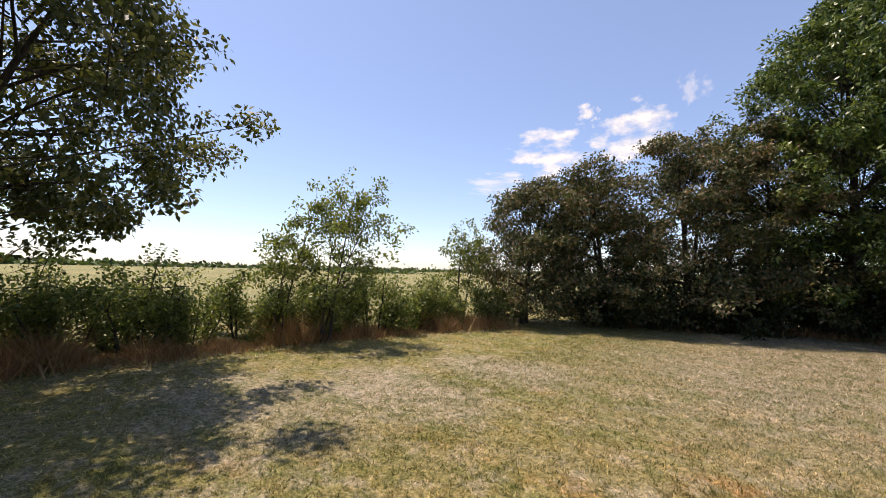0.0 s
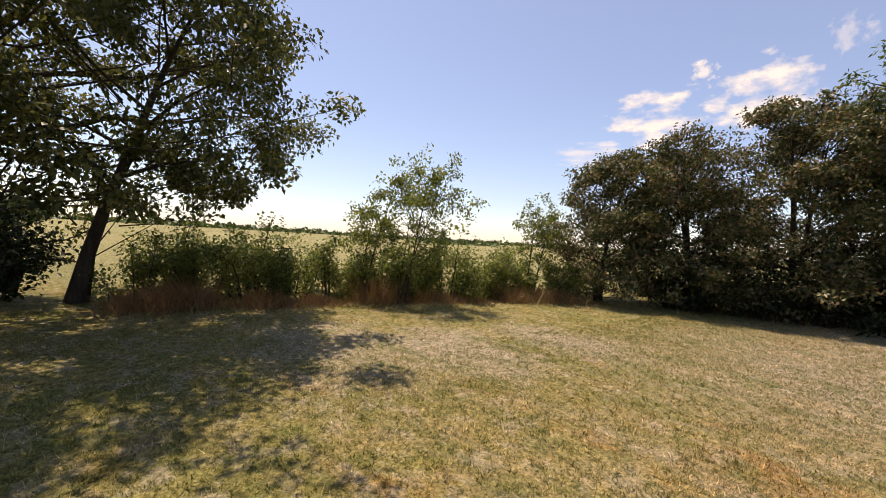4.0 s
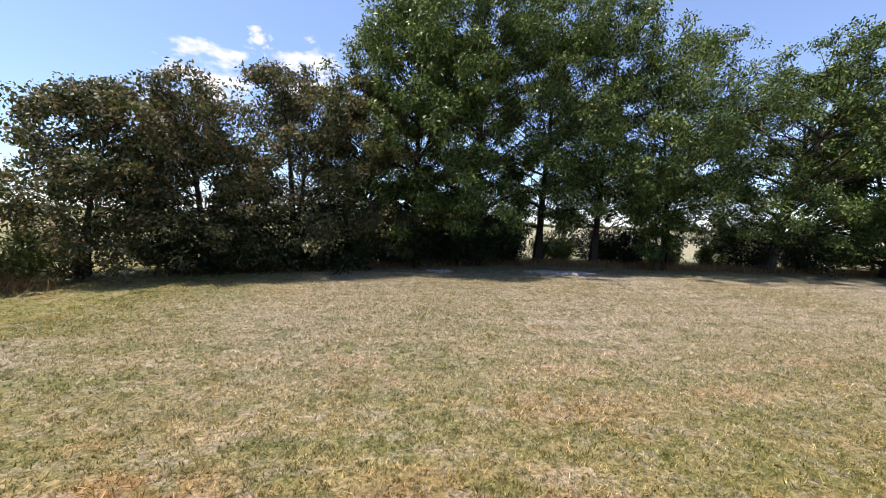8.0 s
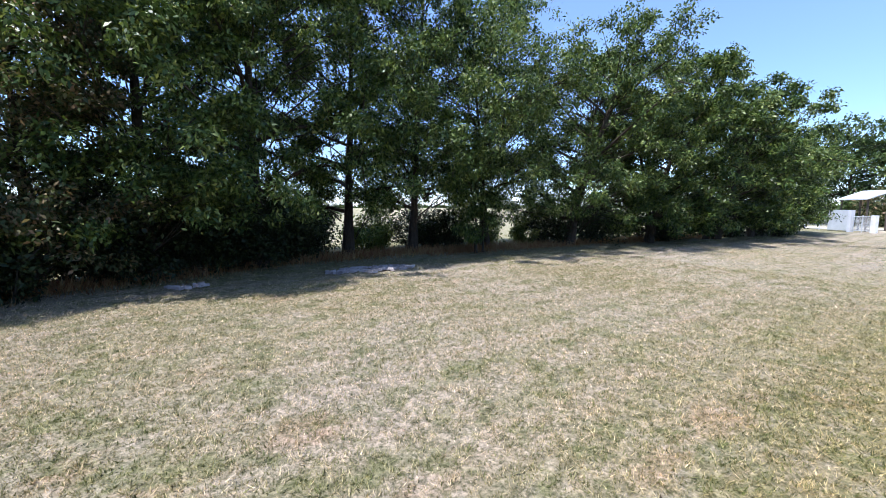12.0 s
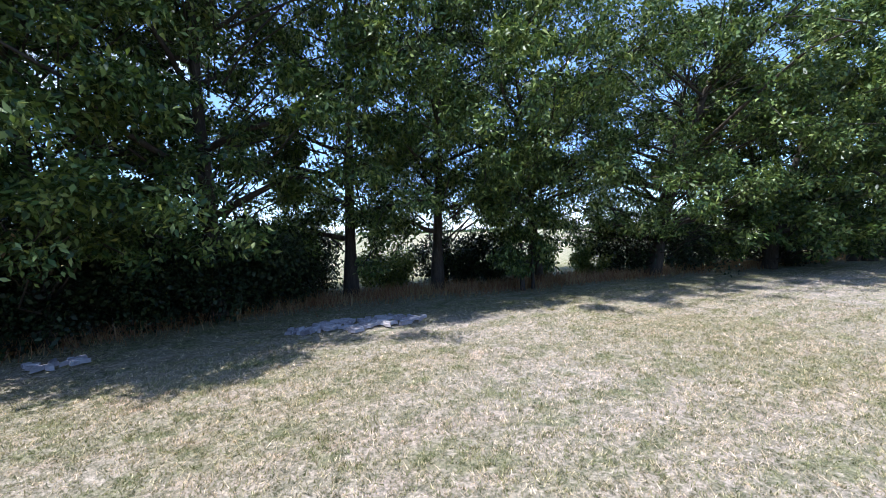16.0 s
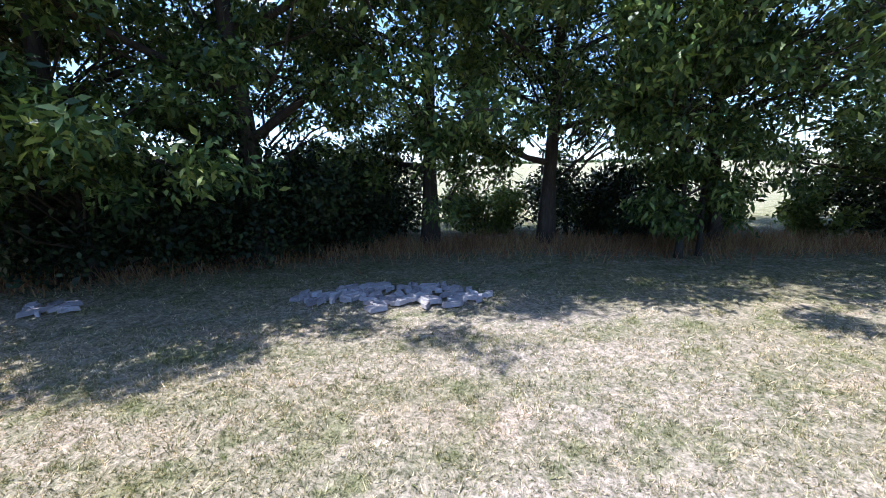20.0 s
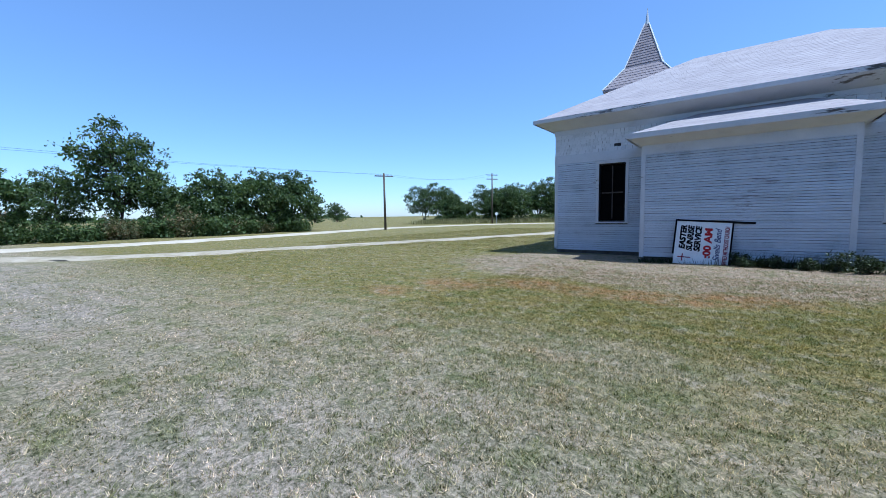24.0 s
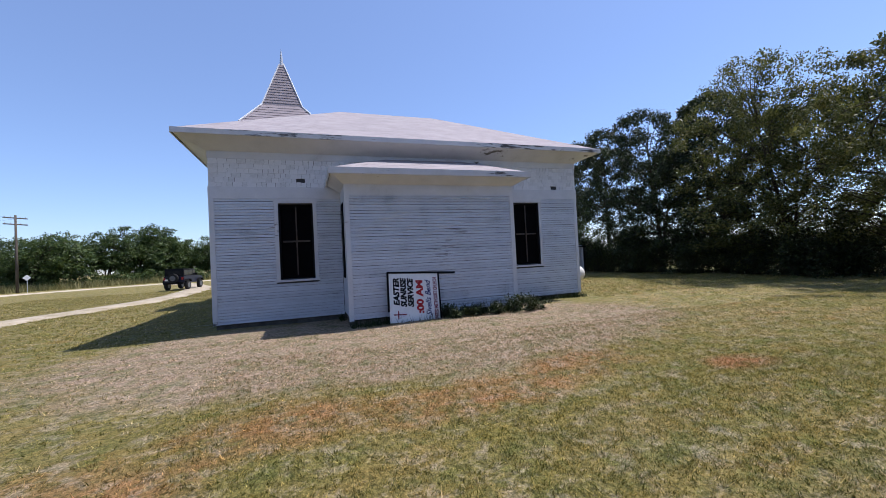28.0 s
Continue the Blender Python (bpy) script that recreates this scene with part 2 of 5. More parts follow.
RUST, DUST = (0.36, 0.17, 0.09), (0.40, 0.34, 0.27)
SPOTS = [(-1.5, -2.7, 0.55, RUST, 0.45), (0.3, -2.7, 0.5, RUST, 0.4), (-3.4, -2.4, 0.5, RUST, 0.35), (-2.6, -4.0, 0.5, RUST, 0.3), (-7.6, -1.0, 0.42, RUST, 1.0), (-13.8, -0.4, 0.75, RUST, 0.8), (-12.3, -0.6, 0.6, RUST, 0.7), (-11.1, -0.4, 0.7, RUST, 0.75), (-9.6, 0.1, 0.7, RUST, 0.7), (-15.3, -1.2, 0.7, RUST, 0.75), (-16.2, -2.6, 0.5, RUST, 0.6),
         (-3.2, -6.7, 0.25, RUST, 0.35), (4.3, -2.8, 1.1, DUST, 1.0), (3.9, -4.8, 1.0, DUST, 1.0), (5.0, -1.2, 1.3, DUST, 0.7), (-11.0, -4.1, 0.7, DUST, 0.5)]


def lawn_colour(n, l):
    """Mown, half-dry grass: bleached, green and rusty patches, and the field beyond."""
    pos = n.new("ShaderNodeNewGeometry").outputs["Position"]
    sep = n.new("ShaderNodeSeparateXYZ")
    l.new(pos, sep.inputs[0])
    big, mid, fine = noise_node(n, l, 0.22, 4, 0.6, pos), noise_node(n, l, 1.1, 5, 0.65, pos), noise_node(n, l, 34, 4, 0.75, pos)
    r = ramp(n, [(0.32, (0.15, 0.155, 0.045)), (0.44, (0.255, 0.225, 0.085)), (0.54, (0.34, 0.265, 0.125)), (0.66, (0.40, 0.325, 0.21))])
    l.new(calc(n, l, "ADD", calc(n, l, "MULTIPLY", big, 0.5), calc(n, l, "MULTIPLY", mid, 0.5)), r.inputs[0])
    rust = ramp(n, [(0.57, (0, 0, 0)), (0.7, (1, 1, 1))])
    l.new(noise_node(n, l, 0.75, 3, 0.6, pos, (1, 1.7, 1)), rust.inputs[0])
    col = mix(n, l, calc(n, l, "MULTIPLY", rust.outputs[0], 0.6), r.outputs[0], (0.38, 0.20, 0.085))
    lush = calc(n, l, "MULTIPLY", calc(n, l, "MULTIPLY", calc(n, l, "SUBTRACT", -2.5, sep.outputs[0]), 0.2, True), calc(n, l, "MULTIPLY", calc(n, l, "ADD", sep.outputs[1], 7.0), 0.3, True))
    col = mix(n, l, calc(n, l, "MULTIPLY", lush, 0.66), col, (0.20, 0.165, 0.045))
    east = calc(n, l, "MULTIPLY", calc(n, l, "SUBTRACT", sep.outputs[0], 0.5), 0.3, True)
    col = mix(n, l, calc(n, l, "MULTIPLY", east, 0.4), col, (0.19, 0.19, 0.055))
    # bleached ground along the trees and before the building
    pale = ramp(n, [(0.40, (0, 0, 0)), (0.60, (1, 1, 1))])
    l.new(noise_node(n, l, 0.16, 3, 0.55, pos), pale.inputs[0])
    dry = calc(n, l, "MULTIPLY", calc(n, l, "SUBTRACT", -2.8, sep.outputs[1]), 0.22, True)
    dry = calc(n, l, "MULTIPLY", dry, calc(n, l, "MULTIPLY", calc(n, l, "SUBTRACT", 4.5, sep.outputs[0]), 0.25, True))
    dry = calc(n, l, "MULTIPLY", dry, calc(n, l, "ADD", calc(n, l, "MULTIPLY", pale.outputs[0], 0.35), 0.62))
    col = mix(n, l, dry, col, (0.42, 0.352, 0.31))
    # greener grass along the foot of the trees, their shade painted in too
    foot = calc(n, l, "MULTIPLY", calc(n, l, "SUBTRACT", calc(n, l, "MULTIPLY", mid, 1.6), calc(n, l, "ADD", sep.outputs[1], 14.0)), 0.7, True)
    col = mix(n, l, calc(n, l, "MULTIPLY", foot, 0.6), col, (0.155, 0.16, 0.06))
    fx = calc(n, l, "MULTIPLY", calc(n, l, "ADD", sep.outputs[0], 11.2), 0.15)
    fy = calc(n, l, "MULTIPLY", calc(n, l, "SUBTRACT", sep.outputs[1], 4.0), 0.285)
    ring = calc(n, l, "ADD", calc(n, l, "MULTIPLY", fx, fx), calc(n, l, "MULTIPLY", fy, fy))
    ring = calc(n, l, "SUBTRACT", 1.3, calc(n, l, "ADD", ring, calc(n, l, "MULTIPLY", calc(n, l, "SUBTRACT", mid, 0.5), 1.5)))
    col = mix(n, l, calc(n, l, "MULTIPLY", calc(n, l, "MULTIPLY", ring, 2.2, True), 0.95), col, (0.37, 0.275, 0.21))
    # single rust-coloured and bleached spots
    for px, py, rad, tint, amount in SPOTS:
        dx = calc(n, l, "MULTIPLY", calc(n, l, "SUBTRACT", sep.outputs[0], px), 0.62)
        dy = calc(n, l, "SUBTRACT", sep.outputs[1], py)
        d2 = calc(n, l, "ADD", calc(n, l, "MULTIPLY", dx, dx), calc(n, l, "MULTIPLY", dy, dy))
        f = calc(n, l, "SUBTRACT", calc(n, l, "ADD", 0.35, calc(n, l, "MULTIPLY", mid, 1.5)), calc(n, l, "DIVIDE", d2, rad * rad), True)
        col = mix(n, l, calc(n, l, "MULTIPLY", f, amount * 0.8), col, tint)
    # mowing stripes along the row of trees
    wv = n.new("ShaderNodeTexWave")
    wv.bands_direction = "Y"
    wv.inputs["Scale"].default_value, wv.inputs["Distortion"].default_value, wv.inputs["Detail"].default_value = 0.42, 1.0, 2
    mp = n.new("ShaderNodeMapping")
    mp.inputs["Rotation"].default_value = (0, 0, -0.13)
    l.new(pos, mp.inputs["Vector"])
    l.new(mp.outputs[0], wv.inputs["Vector"])
    band = calc(n, l, "MULTIPLY", calc(n, l, "MULTIPLY", calc(n, l, "SUBTRACT", wv.outputs["Fac"], 0.45), 2.4, True), calc(n, l, "MULTIPLY", big, 0.42))
    col = mix(n, l, band, col, (0.155, 0.17, 0.07))
    # open field outside the yard
    field = ramp(n, [(0.35, (0.21, 0.21, 0.085)), (0.6, (0.30, 0.27, 0.13))])
    l.new(noise_node(n, l, 0.035, 5, 0.6, pos), field.inputs[0])
    out = calc(n, l, "MAXIMUM", calc(n, l, "MULTIPLY", calc(n, l, "SUBTRACT", -18.5, sep.outputs[1]), 0.5, True),
               calc(n, l, "MULTIPLY", calc(n, l, "SUBTRACT", sep.outputs[0], 12.0), 0.5, True))
    straw = calc(n, l, "MULTIPLY", calc(n, l, "SUBTRACT", -18.5, sep.outputs[1]), 0.2, True)
    straw = calc(n, l, "MULTIPLY", straw, calc(n, l, "MULTIPLY", calc(n, l, "SUBTRACT", 8.0, sep.outputs[0]), 0.1, True))
    col = mix(n, l, out, col, mix(n, l, straw, field.outputs[0], (0.36, 0.335, 0.22)))
    # green tufts in the bleached turf
    tuft = ramp(n, [(0.50, (0, 0, 0)), (0.60, (1, 1, 1))])
    l.new(noise_node(n, l, 1.9, 8, 0.75, pos), tuft.inputs[0])
    col = mix(n, l, calc(n, l, "MULTIPLY", tuft.outputs[0], 0.55), col, (0.125, 0.15, 0.045))
    chaff = ramp(n, [(0.50, (0, 0, 0)), (0.61, (1, 1, 1))])
    l.new(noise_node(n, l, 3.1, 8, 0.78, pos, (1, 1.2, 1)), chaff.inputs[0])
    col = mix(n, l, calc(n, l, "MULTIPLY", chaff.outputs[0], 0.5), col, (0.43, 0.365, 0.30))
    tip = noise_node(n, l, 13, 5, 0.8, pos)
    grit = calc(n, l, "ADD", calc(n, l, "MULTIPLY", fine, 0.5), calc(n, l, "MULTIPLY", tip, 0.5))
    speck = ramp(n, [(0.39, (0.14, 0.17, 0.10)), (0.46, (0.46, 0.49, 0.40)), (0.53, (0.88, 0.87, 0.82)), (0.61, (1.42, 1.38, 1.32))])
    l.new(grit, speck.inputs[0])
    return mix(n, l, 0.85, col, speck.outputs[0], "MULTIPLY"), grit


def lawn_material():
    m, n, l, b = material("dry_lawn", 0.95, 0.1)
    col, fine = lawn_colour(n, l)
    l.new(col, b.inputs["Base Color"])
    bump(n, l, b, fine, 1.0, 0.06)
    return m


def blade_material():
    m, n, l, b = material("grass_blade", 0.75, 0.2)
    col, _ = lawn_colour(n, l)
    r = ramp(n, [(0.0, (0.62, 0.78, 0.44)), (0.35, (1.10, 1.14, 0.86)), (0.7, (1.75, 1.68, 1.5)), (1.0, (2.7, 2.55, 2.35))])
    l.new(n.new("ShaderNodeNewGeometry").outputs["Random Per Island"], r.inputs[0])
    c2 = mix(n, l, 1.0, col, r.outputs[0], "MULTIPLY")
    l.new(c2, b.inputs["Base Color"])
    t = n.new("ShaderNodeBsdfTranslucent")
    l.new(c2, t.inputs[0])
    s = n.new("ShaderNodeMixShader")
    s.inputs[0].default_value = 0.38
    l.new(b.outputs[0], s.inputs[1])
    l.new(t.outputs[0], s.inputs[2])
    l.new(s.outputs[0], n["Material Output"].inputs[0])
    return m


LAWN, BLADE = lawn_material(), blade_material()


# ---------------------------------------------------------------- building helpers
def empty(name, at, label, category, group="", kind=""):
    e = new(name)
    e.empty_display_size = 0.2
    e.location = at
    return tagged(e, label, category, group, kind)


def part(name, bm, mat, parent=None, label="", smooth=False):
    """Links a bmesh as one mesh object, in the parent's own space."""
    me = bpy.data.meshes.new(name)
    bm.to_mesh(me)
    bm.free()
    me.materials.append(mat)
    if smooth:
        me.polygons.foreach_set("use_smooth", [True] * len(me.polygons))
    ob = new(name, me)
    ob.parent = parent
    return tagged(ob, label)


def arrays(name, verts, faces_n, loops, mat, parent=None, label="", smooth=False):
    """Links a mesh from numpy arrays: corners, corners a face, and the loops."""
    me = bpy.data.meshes.new(name)
    me.vertices.add(len(verts))
    me.vertices.foreach_set("co", np.ascontiguousarray(verts, dtype=np.float32).ravel())
    me.loops.add(len(loops))
    me.loops.foreach_set("vertex_index", np.ascontiguousarray(loops, dtype=np.int32))
    starts = np.concatenate([[0], np.cumsum(faces_n)[:-1]]).astype(np.int32)
    me.polygons.add(len(faces_n))
    me.polygons.foreach_set("loop_start", starts)
    me.update(calc_edges=True)
    me.validate()
    me.materials.append(mat)
    if smooth:
        me.polygons.foreach_set("use_smooth", [True] * len(me.polygons))
    ob = new(name, me)
    ob.parent = parent
    return tagged(ob, label)


def box(bm, x0, x1, y0, y1, z0, z1, bevel=0.0):
    r = bmesh.ops.create_cube(bm, size=1.0, matrix=Matrix.LocRotScale(((x0 + x1) / 2, (y0 + y1) / 2, (z0 + z1) / 2), None, (x1 - x0, y1 - y0, z1 - z0)))
    if bevel:
        edges = list({e for v in r["verts"] for e in v.link_edges})
        bmesh.ops.bevel(bm, geom=edges, offset=bevel, segments=2, affect="EDGES")
    return bm


def a_box(*a, bevel=0.0):
    return box(bmesh.new(), *a, bevel=bevel)


def rod(bm, a, b, r0, r1=None, sides=8):
    a, b = Vector(a), Vector(b)
    m = Matrix.Translation((a + b) / 2) @ (b - a).to_track_quat("Z", "Y").to_matrix().to_4x4()
    bmesh.ops.create_cone(bm, cap_ends=True, segments=sides, radius1=r0, radius2=r0 if r1 is None else r1, depth=(b - a).length, matrix=m)
    return bm


def prism(bm, outline, y0, y1, axis="y"):
    """An outline in x and z (or y and z) pushed along the other level axis."""
    def at(p, w):
        return (p[0], w, p[1]) if axis == "y" else (w, p[0], p[1])
    a, b = [bm.verts.new(at(p, y0)) for p in outline], [bm.verts.new(at(p, y1)) for p in outline]
    bm.faces.new(a)
    bm.faces.new(b[::-1])
    for i in range(len(outline)):
        j = (i + 1) % len(outline)
        bm.faces.new((a[j], a[i], b[i], b[j]))
    bmesh.ops.recalc_face_normals(bm, faces=bm.faces)
    return bm


# ---------------------------------------------------------------- ground and roads
def flat(name, pts, z, mat, label, category):
    bm = bmesh.new()
    bm.faces.new([bm.verts.new((x, y, z)) for x, y in pts])
    ob = part(name, bm, mat)
    return tagged(ob, label, category, kind="structure")


def ground_z(gx, gy):
    """Height of the uneven ground."""
    near = np.clip(1 - np.hypot(gx + 8, gy + 2) / 90, 0, 1)
    return near * 0.018 * (np.sin(gx * 1.3 + gy * 0.4) + np.sin(gy * 1.7 - gx * 0.6)) - 0.02


def make_ground():
    xs = np.unique(np.concatenate([np.linspace(-2600, -60, 14), np.linspace(-60, 30, 181), np.linspace(30, 2600, 14)]))
    ys = np.unique(np.concatenate([np.linspace(-2600, -30, 14), np.linspace(-30, 40, 141), np.linspace(40, 2600, 14)]))
    gx, gy = np.meshgrid(xs, ys)
    gz = ground_z(gx, gy)
    v = np.stack([gx, gy, gz], -1).reshape(-1, 3)
    nx, ny = len(xs), len(ys)
    i = (np.arange(ny - 1)[:, None] * nx + np.arange(nx - 1)).ravel()
    loops = np.stack([i, i + 1, i + nx + 1, i + nx], 1).ravel()
    g = arrays("ground", v, np.full(len(i), 4), loops, LAWN, smooth=True)
    tagged(g, "half-dry mown lawn running out into open pasture", "lawn", kind="structure")


make_ground()


def strip(name, line, width, z, mat, label, category, seed):
    """A road along a line, with uneven edges and a low crown."""
    rng = np.random.default_rng(seed)
    fine = []
    for (x0, y0), (x1, y1) in zip(line, line[1:]):
        n = max(2, int(math.hypot(x1 - x0, y1 - y0) / 0.7))
        fine += [(x0 + (x1 - x0) * k / n, y0 + (y1 - y0) * k / n) for k in range(n)]
    fine.append(line[-1])
    p = np.array(fine)
    for _ in range(24):
        p[1:-1] = (p[:-2] + 2 * p[1:-1] + p[2:]) / 4
    d = np.gradient(p, axis=0)
    d /= np.linalg.norm(d, axis=1)[:, None]
    side = np.stack([-d[:, 1], d[:, 0]], 1)
    cols = []
    for f, h in ((-0.5, -0.10), (-0.40, -0.015), (0.0, 0.02), (0.40, -0.015), (0.5, -0.10)):
        jig = rng.normal(0, 0.2, len(p)) if abs(f) == 0.5 else 0
        cols.append(np.concatenate([p + side * (f * width + jig)[:, None] if np.ndim(jig) else p + side * f * width, np.full((len(p), 1), z + h)], 1))
    v = np.stack(cols, 1).reshape(-1, 3)
    i = (np.arange(len(p) - 1)[:, None] * 5 + np.arange(4)).ravel()
    ob = arrays(name, v, np.full(len(i), 4), np.stack([i, i + 1, i + 6, i + 5], 1).ravel(), mat, smooth=True)
    return tagged(ob, label, category, kind="structure")


strip("road", [(-47, -120), (-47.5, -40), (-46.5, -14), (-43.0, 0), (-46, 18), (-49, 32), (-44.5, 48), (-27, 63), (0, 80), (90, 130)], 4.4, 0.035, GRAVEL, "pale gravel country road passing the yard", "road", 3)
strip("driveway", [(-46.0, -16), (-40, -9.5), (-32, -3.8), (-28.0, 6), (-24.4, 15.5), (-21.8, 24), (-22.8, 36), (-27, 50), (-33, 59)], 2.3, 0.03, DRIVE, "pale gravel drive curving past the building", "driveway", 4)


# ---------------------------------------------------------------- plants
def tube_arrays(lines, sides=6):
    """Tapered tubes along lines of (points, radii)."""
    vs, loops, base = [], [], 0
    ang = np.linspace(0, 2 * np.pi, sides, endpoint=False)
    for pts, rad in lines:
        p = np.asarray(pts, float)
        d = np.gradient(p, axis=0)
        d /= np.linalg.norm(d, axis=1)[:, None] + 1e-9
        ref = np.where(np.abs(d[:, 2:3]) > 0.9, np.array([[1.0, 0, 0]]), np.array([[0, 0, 1.0]]))
        u = np.cross(d, ref)
        u /= np.linalg.norm(u, axis=1)[:, None] + 1e-9
        w = np.cross(d, u)
        ring = p[:, None] + (u[:, None] * np.cos(ang)[None, :, None] + w[:, None] * np.sin(ang)[None, :, None]) * np.asarray(rad, float)[:, None, None]
        vs.append(ring.reshape(-1, 3))
        n = len(p)
        i, k = np.meshgrid(np.arange(n - 1), np.arange(sides), indexing="ij")
        a, b = base + i * sides + k, base + i * sides + (k + 1) % sides
        loops.append(np.stack([a, b, b + sides, a + sides], -1).reshape(-1, 4))
        base += n * sides
    return np.concatenate(vs), np.concatenate(loops)


def leaf_arrays(centres, size, count, length, width, rng, droop=0.35, flat_z=0.75):
    """Folded leaf blades scattered round twig ends."""
    weight = rng.lognormal(0, 0.55, len(centres))
    c = centres[rng.choice(len(centres), count, p=weight / weight.sum())]
    off = rng.normal(0, 1, (count, 3))
    off *= (size * 1.25 * rng.uniform(0, 1, (count, 1)) ** 0.5) / np.linalg.norm(off, axis=1)[:, None]
    off *= np.array([1, 1, flat_z])
    p = c + off
    ax = rng.normal(0, 1, (count, 3)) + off / (size + 1e-6) * 0.4
    ax[:, 2] -= droop * 1.6
    ax /= np.linalg.norm(ax, axis=1)[:, None]
    up = rng.normal(0, 0.9, (count, 3)) + np.array([0, 0, 0.95]) + off / (size + 1e-6) * 0.6
    sd = np.cross(ax, up)
    sd /= np.linalg.norm(sd, axis=1)[:, None] + 1e-9
    nm = np.cross(sd, ax)
    s = rng.uniform(0.65, 1.35, (count, 1))
    l, w = ax * s * length, sd * s * width * 0.5
    v = np.stack([p, p + l * 0.45 + w + nm * s * width * 0.18, p + l, p + l * 0.45 - w + nm * s * width * 0.18], 1)
    v = v.reshape(-1, 3)
    v[:, 2] = np.maximum(v[:, 2], 0.0)
    return v, np.arange(4 * count)


def grow(rng, h, spread, trunk_r, low, limbs, lean, bend=0.25, twigs=5, peak=0.5, fill=16):
    """Trunk, limbs and twig ends of a tree that stands at the origin."""
    n = 8
    u = np.linspace(0, 1, n)
    wob = np.cumsum(rng.normal(0, 0.035 * h * 0.3, (n, 2)), 0)
    wob -= wob[0]
    trunk = np.stack([lean[0] * u ** 1.3 * h + wob[:, 0] * bend, lean[1] * u ** 1.3 * h + wob[:, 1] * bend, u * h * 0.9], 1)
    rad = trunk_r * (1 - 0.88 * u) * (1 + 0.5 * np.exp(-u * 18))
    lines, ends = [(trunk, rad)], []
    for k in range(limbs):
        f = low + (0.93 - low) * (k + rng.uniform(0, 0.9)) / limbs
        root = np.array([np.interp(f, u, trunk[:, j]) for j in range(3)])
        r0 = np.interp(f, u, rad) * 0.55
        az = k * 2.4 + rng.normal(0, 0.4)
        g = (f - low) / (1 - low)
        reach = spread * (0.45 + 0.55 * math.sin(math.pi * min(1, (g + 0.12) ** (0.65 if peak < 0.5 else 0.9)))) * rng.uniform(0.75, 1.15)
        rise = reach * rng.uniform(0.25, 0.75) * (0.6 + g)
        w = np.linspace(0, 1, 5)
        line = root + np.stack([np.cos(az) * reach * w, np.sin(az) * reach * w, rise * w - 0.12 * reach * w ** 3], 1) + rng.normal(0, 0.05 * reach, (5, 3)) * w[:, None]
        lines.append((line, r0 * (1 - 0.85 * w)))
        ends += list(line[2:])
        for _ in range(twigs):
            q = rng.uniform(0.3, 1.0)
            b = np.array([np.interp(q, w, line[:, j]) for j in range(3)])
            d = rng.normal(0, 1, 3) * np.array([1, 1, 0.7]) + np.array([np.cos(az), np.sin(az), 0.25]) * 0.5
            d *= reach * rng.uniform(0.22, 0.45) / (np.linalg.norm(d) + 1e-6)
            t = np.linspace(0, 1, 3)[:, None]
            sub = b + d * t + np.array([0, 0, -0.08]) * t ** 2 * reach
            lines.append((sub, r0 * 0.32 * np.array([1, 0.6, 0.2])))
            ends += [sub[1], sub[2]]
    ends.append(trunk[-1])
    ph = rng.uniform(0, 2 * np.pi, 4)
    for _ in range(int(fill * limbs)):
        g = rng.uniform(0.0, 1.0) ** 0.85
        az = rng.uniform(0, 2 * np.pi)
        prof = min(1.0, 0.72 + 2.2 * g) * math.sqrt(max(0.03, 1 - max(0.0, (g - 0.38) / 0.62) ** 2))
        lump = 1 + 0.16 * math.sin(3 * az + ph[0] + 5 * g) + 0.12 * math.sin(5 * az - 9 * g + ph[1]) + 0.10 * math.sin(17 * g + ph[2])
        r = spread * 0.95 * prof * lump * rng.uniform(0.05, 1) ** 0.45
        f = low + (1.03 - low) * g
        c = np.array([np.interp(min(f, 1), u, trunk[:, j]) for j in range(3)])
        p = np.array([c[0] + math.cos(az) * r, c[1] + math.sin(az) * r, f * h])
        ends.append(p)
        if rng.random() < 0.35:
            q = np.array([np.interp(max(0.02, f - 0.12), u, trunk[:, j]) for j in range(3)])
            m = (p + q) / 2 + rng.normal(0, 0.06 * spread, 3)
            lines.append((np.stack([q + (p - q) * 0.2, m, p]), np.array([0.022, 0.015, 0.005]) * h / 9))
    return lines, np.array(ends)


def plant_tree(name, at, h, spread, leaves, label, mat=LEAF, trunk_r=0.16, low=0.15, limbs=14, lean=(0, 0), seed=1, clump=0.42, leaf=(0.15, 0.06), group="", droop=0.35, stems=1, twigs=3, category="tree", sides=6, floor=0.1, fill=12):
    rng = np.random.default_rng(seed)
    e = empty(name, (at[0], at[1], -0.03), label, category, group)
    lines, ends = [], []
    for s in range(stems):
        tilt = (lean[0] + (rng.normal(0, 0.13) if stems > 1 else 0), lean[1] + (rng.normal(0, 0.13) if stems > 1 else 0))
        off = rng.normal(0, 0.16, 3) * np.array([1, 1, 0]) * (stems > 1)
        a, b = grow(rng, h * (rng.uniform(0.75, 1) if s else 1), spread, trunk_r * (0.8 if s else 1), low, limbs, tilt, twigs=twigs, fill=fill)
        lines += [(p + off, r) for p, r in a]
        ends.append(b + off)
    v, loops = tube_arrays(lines, sides)
    arrays("trunk", v, np.full(len(loops), 4), loops.ravel(), BARK, e, smooth=True)
    c = np.concatenate(ends)
    c = c[c[:, 2] > floor]
    v, lo = leaf_arrays(c, clump, leaves, leaf[0], leaf[1], rng, droop)
    arrays("crown", v, np.full(leaves, 4), lo, mat, e)
    return e


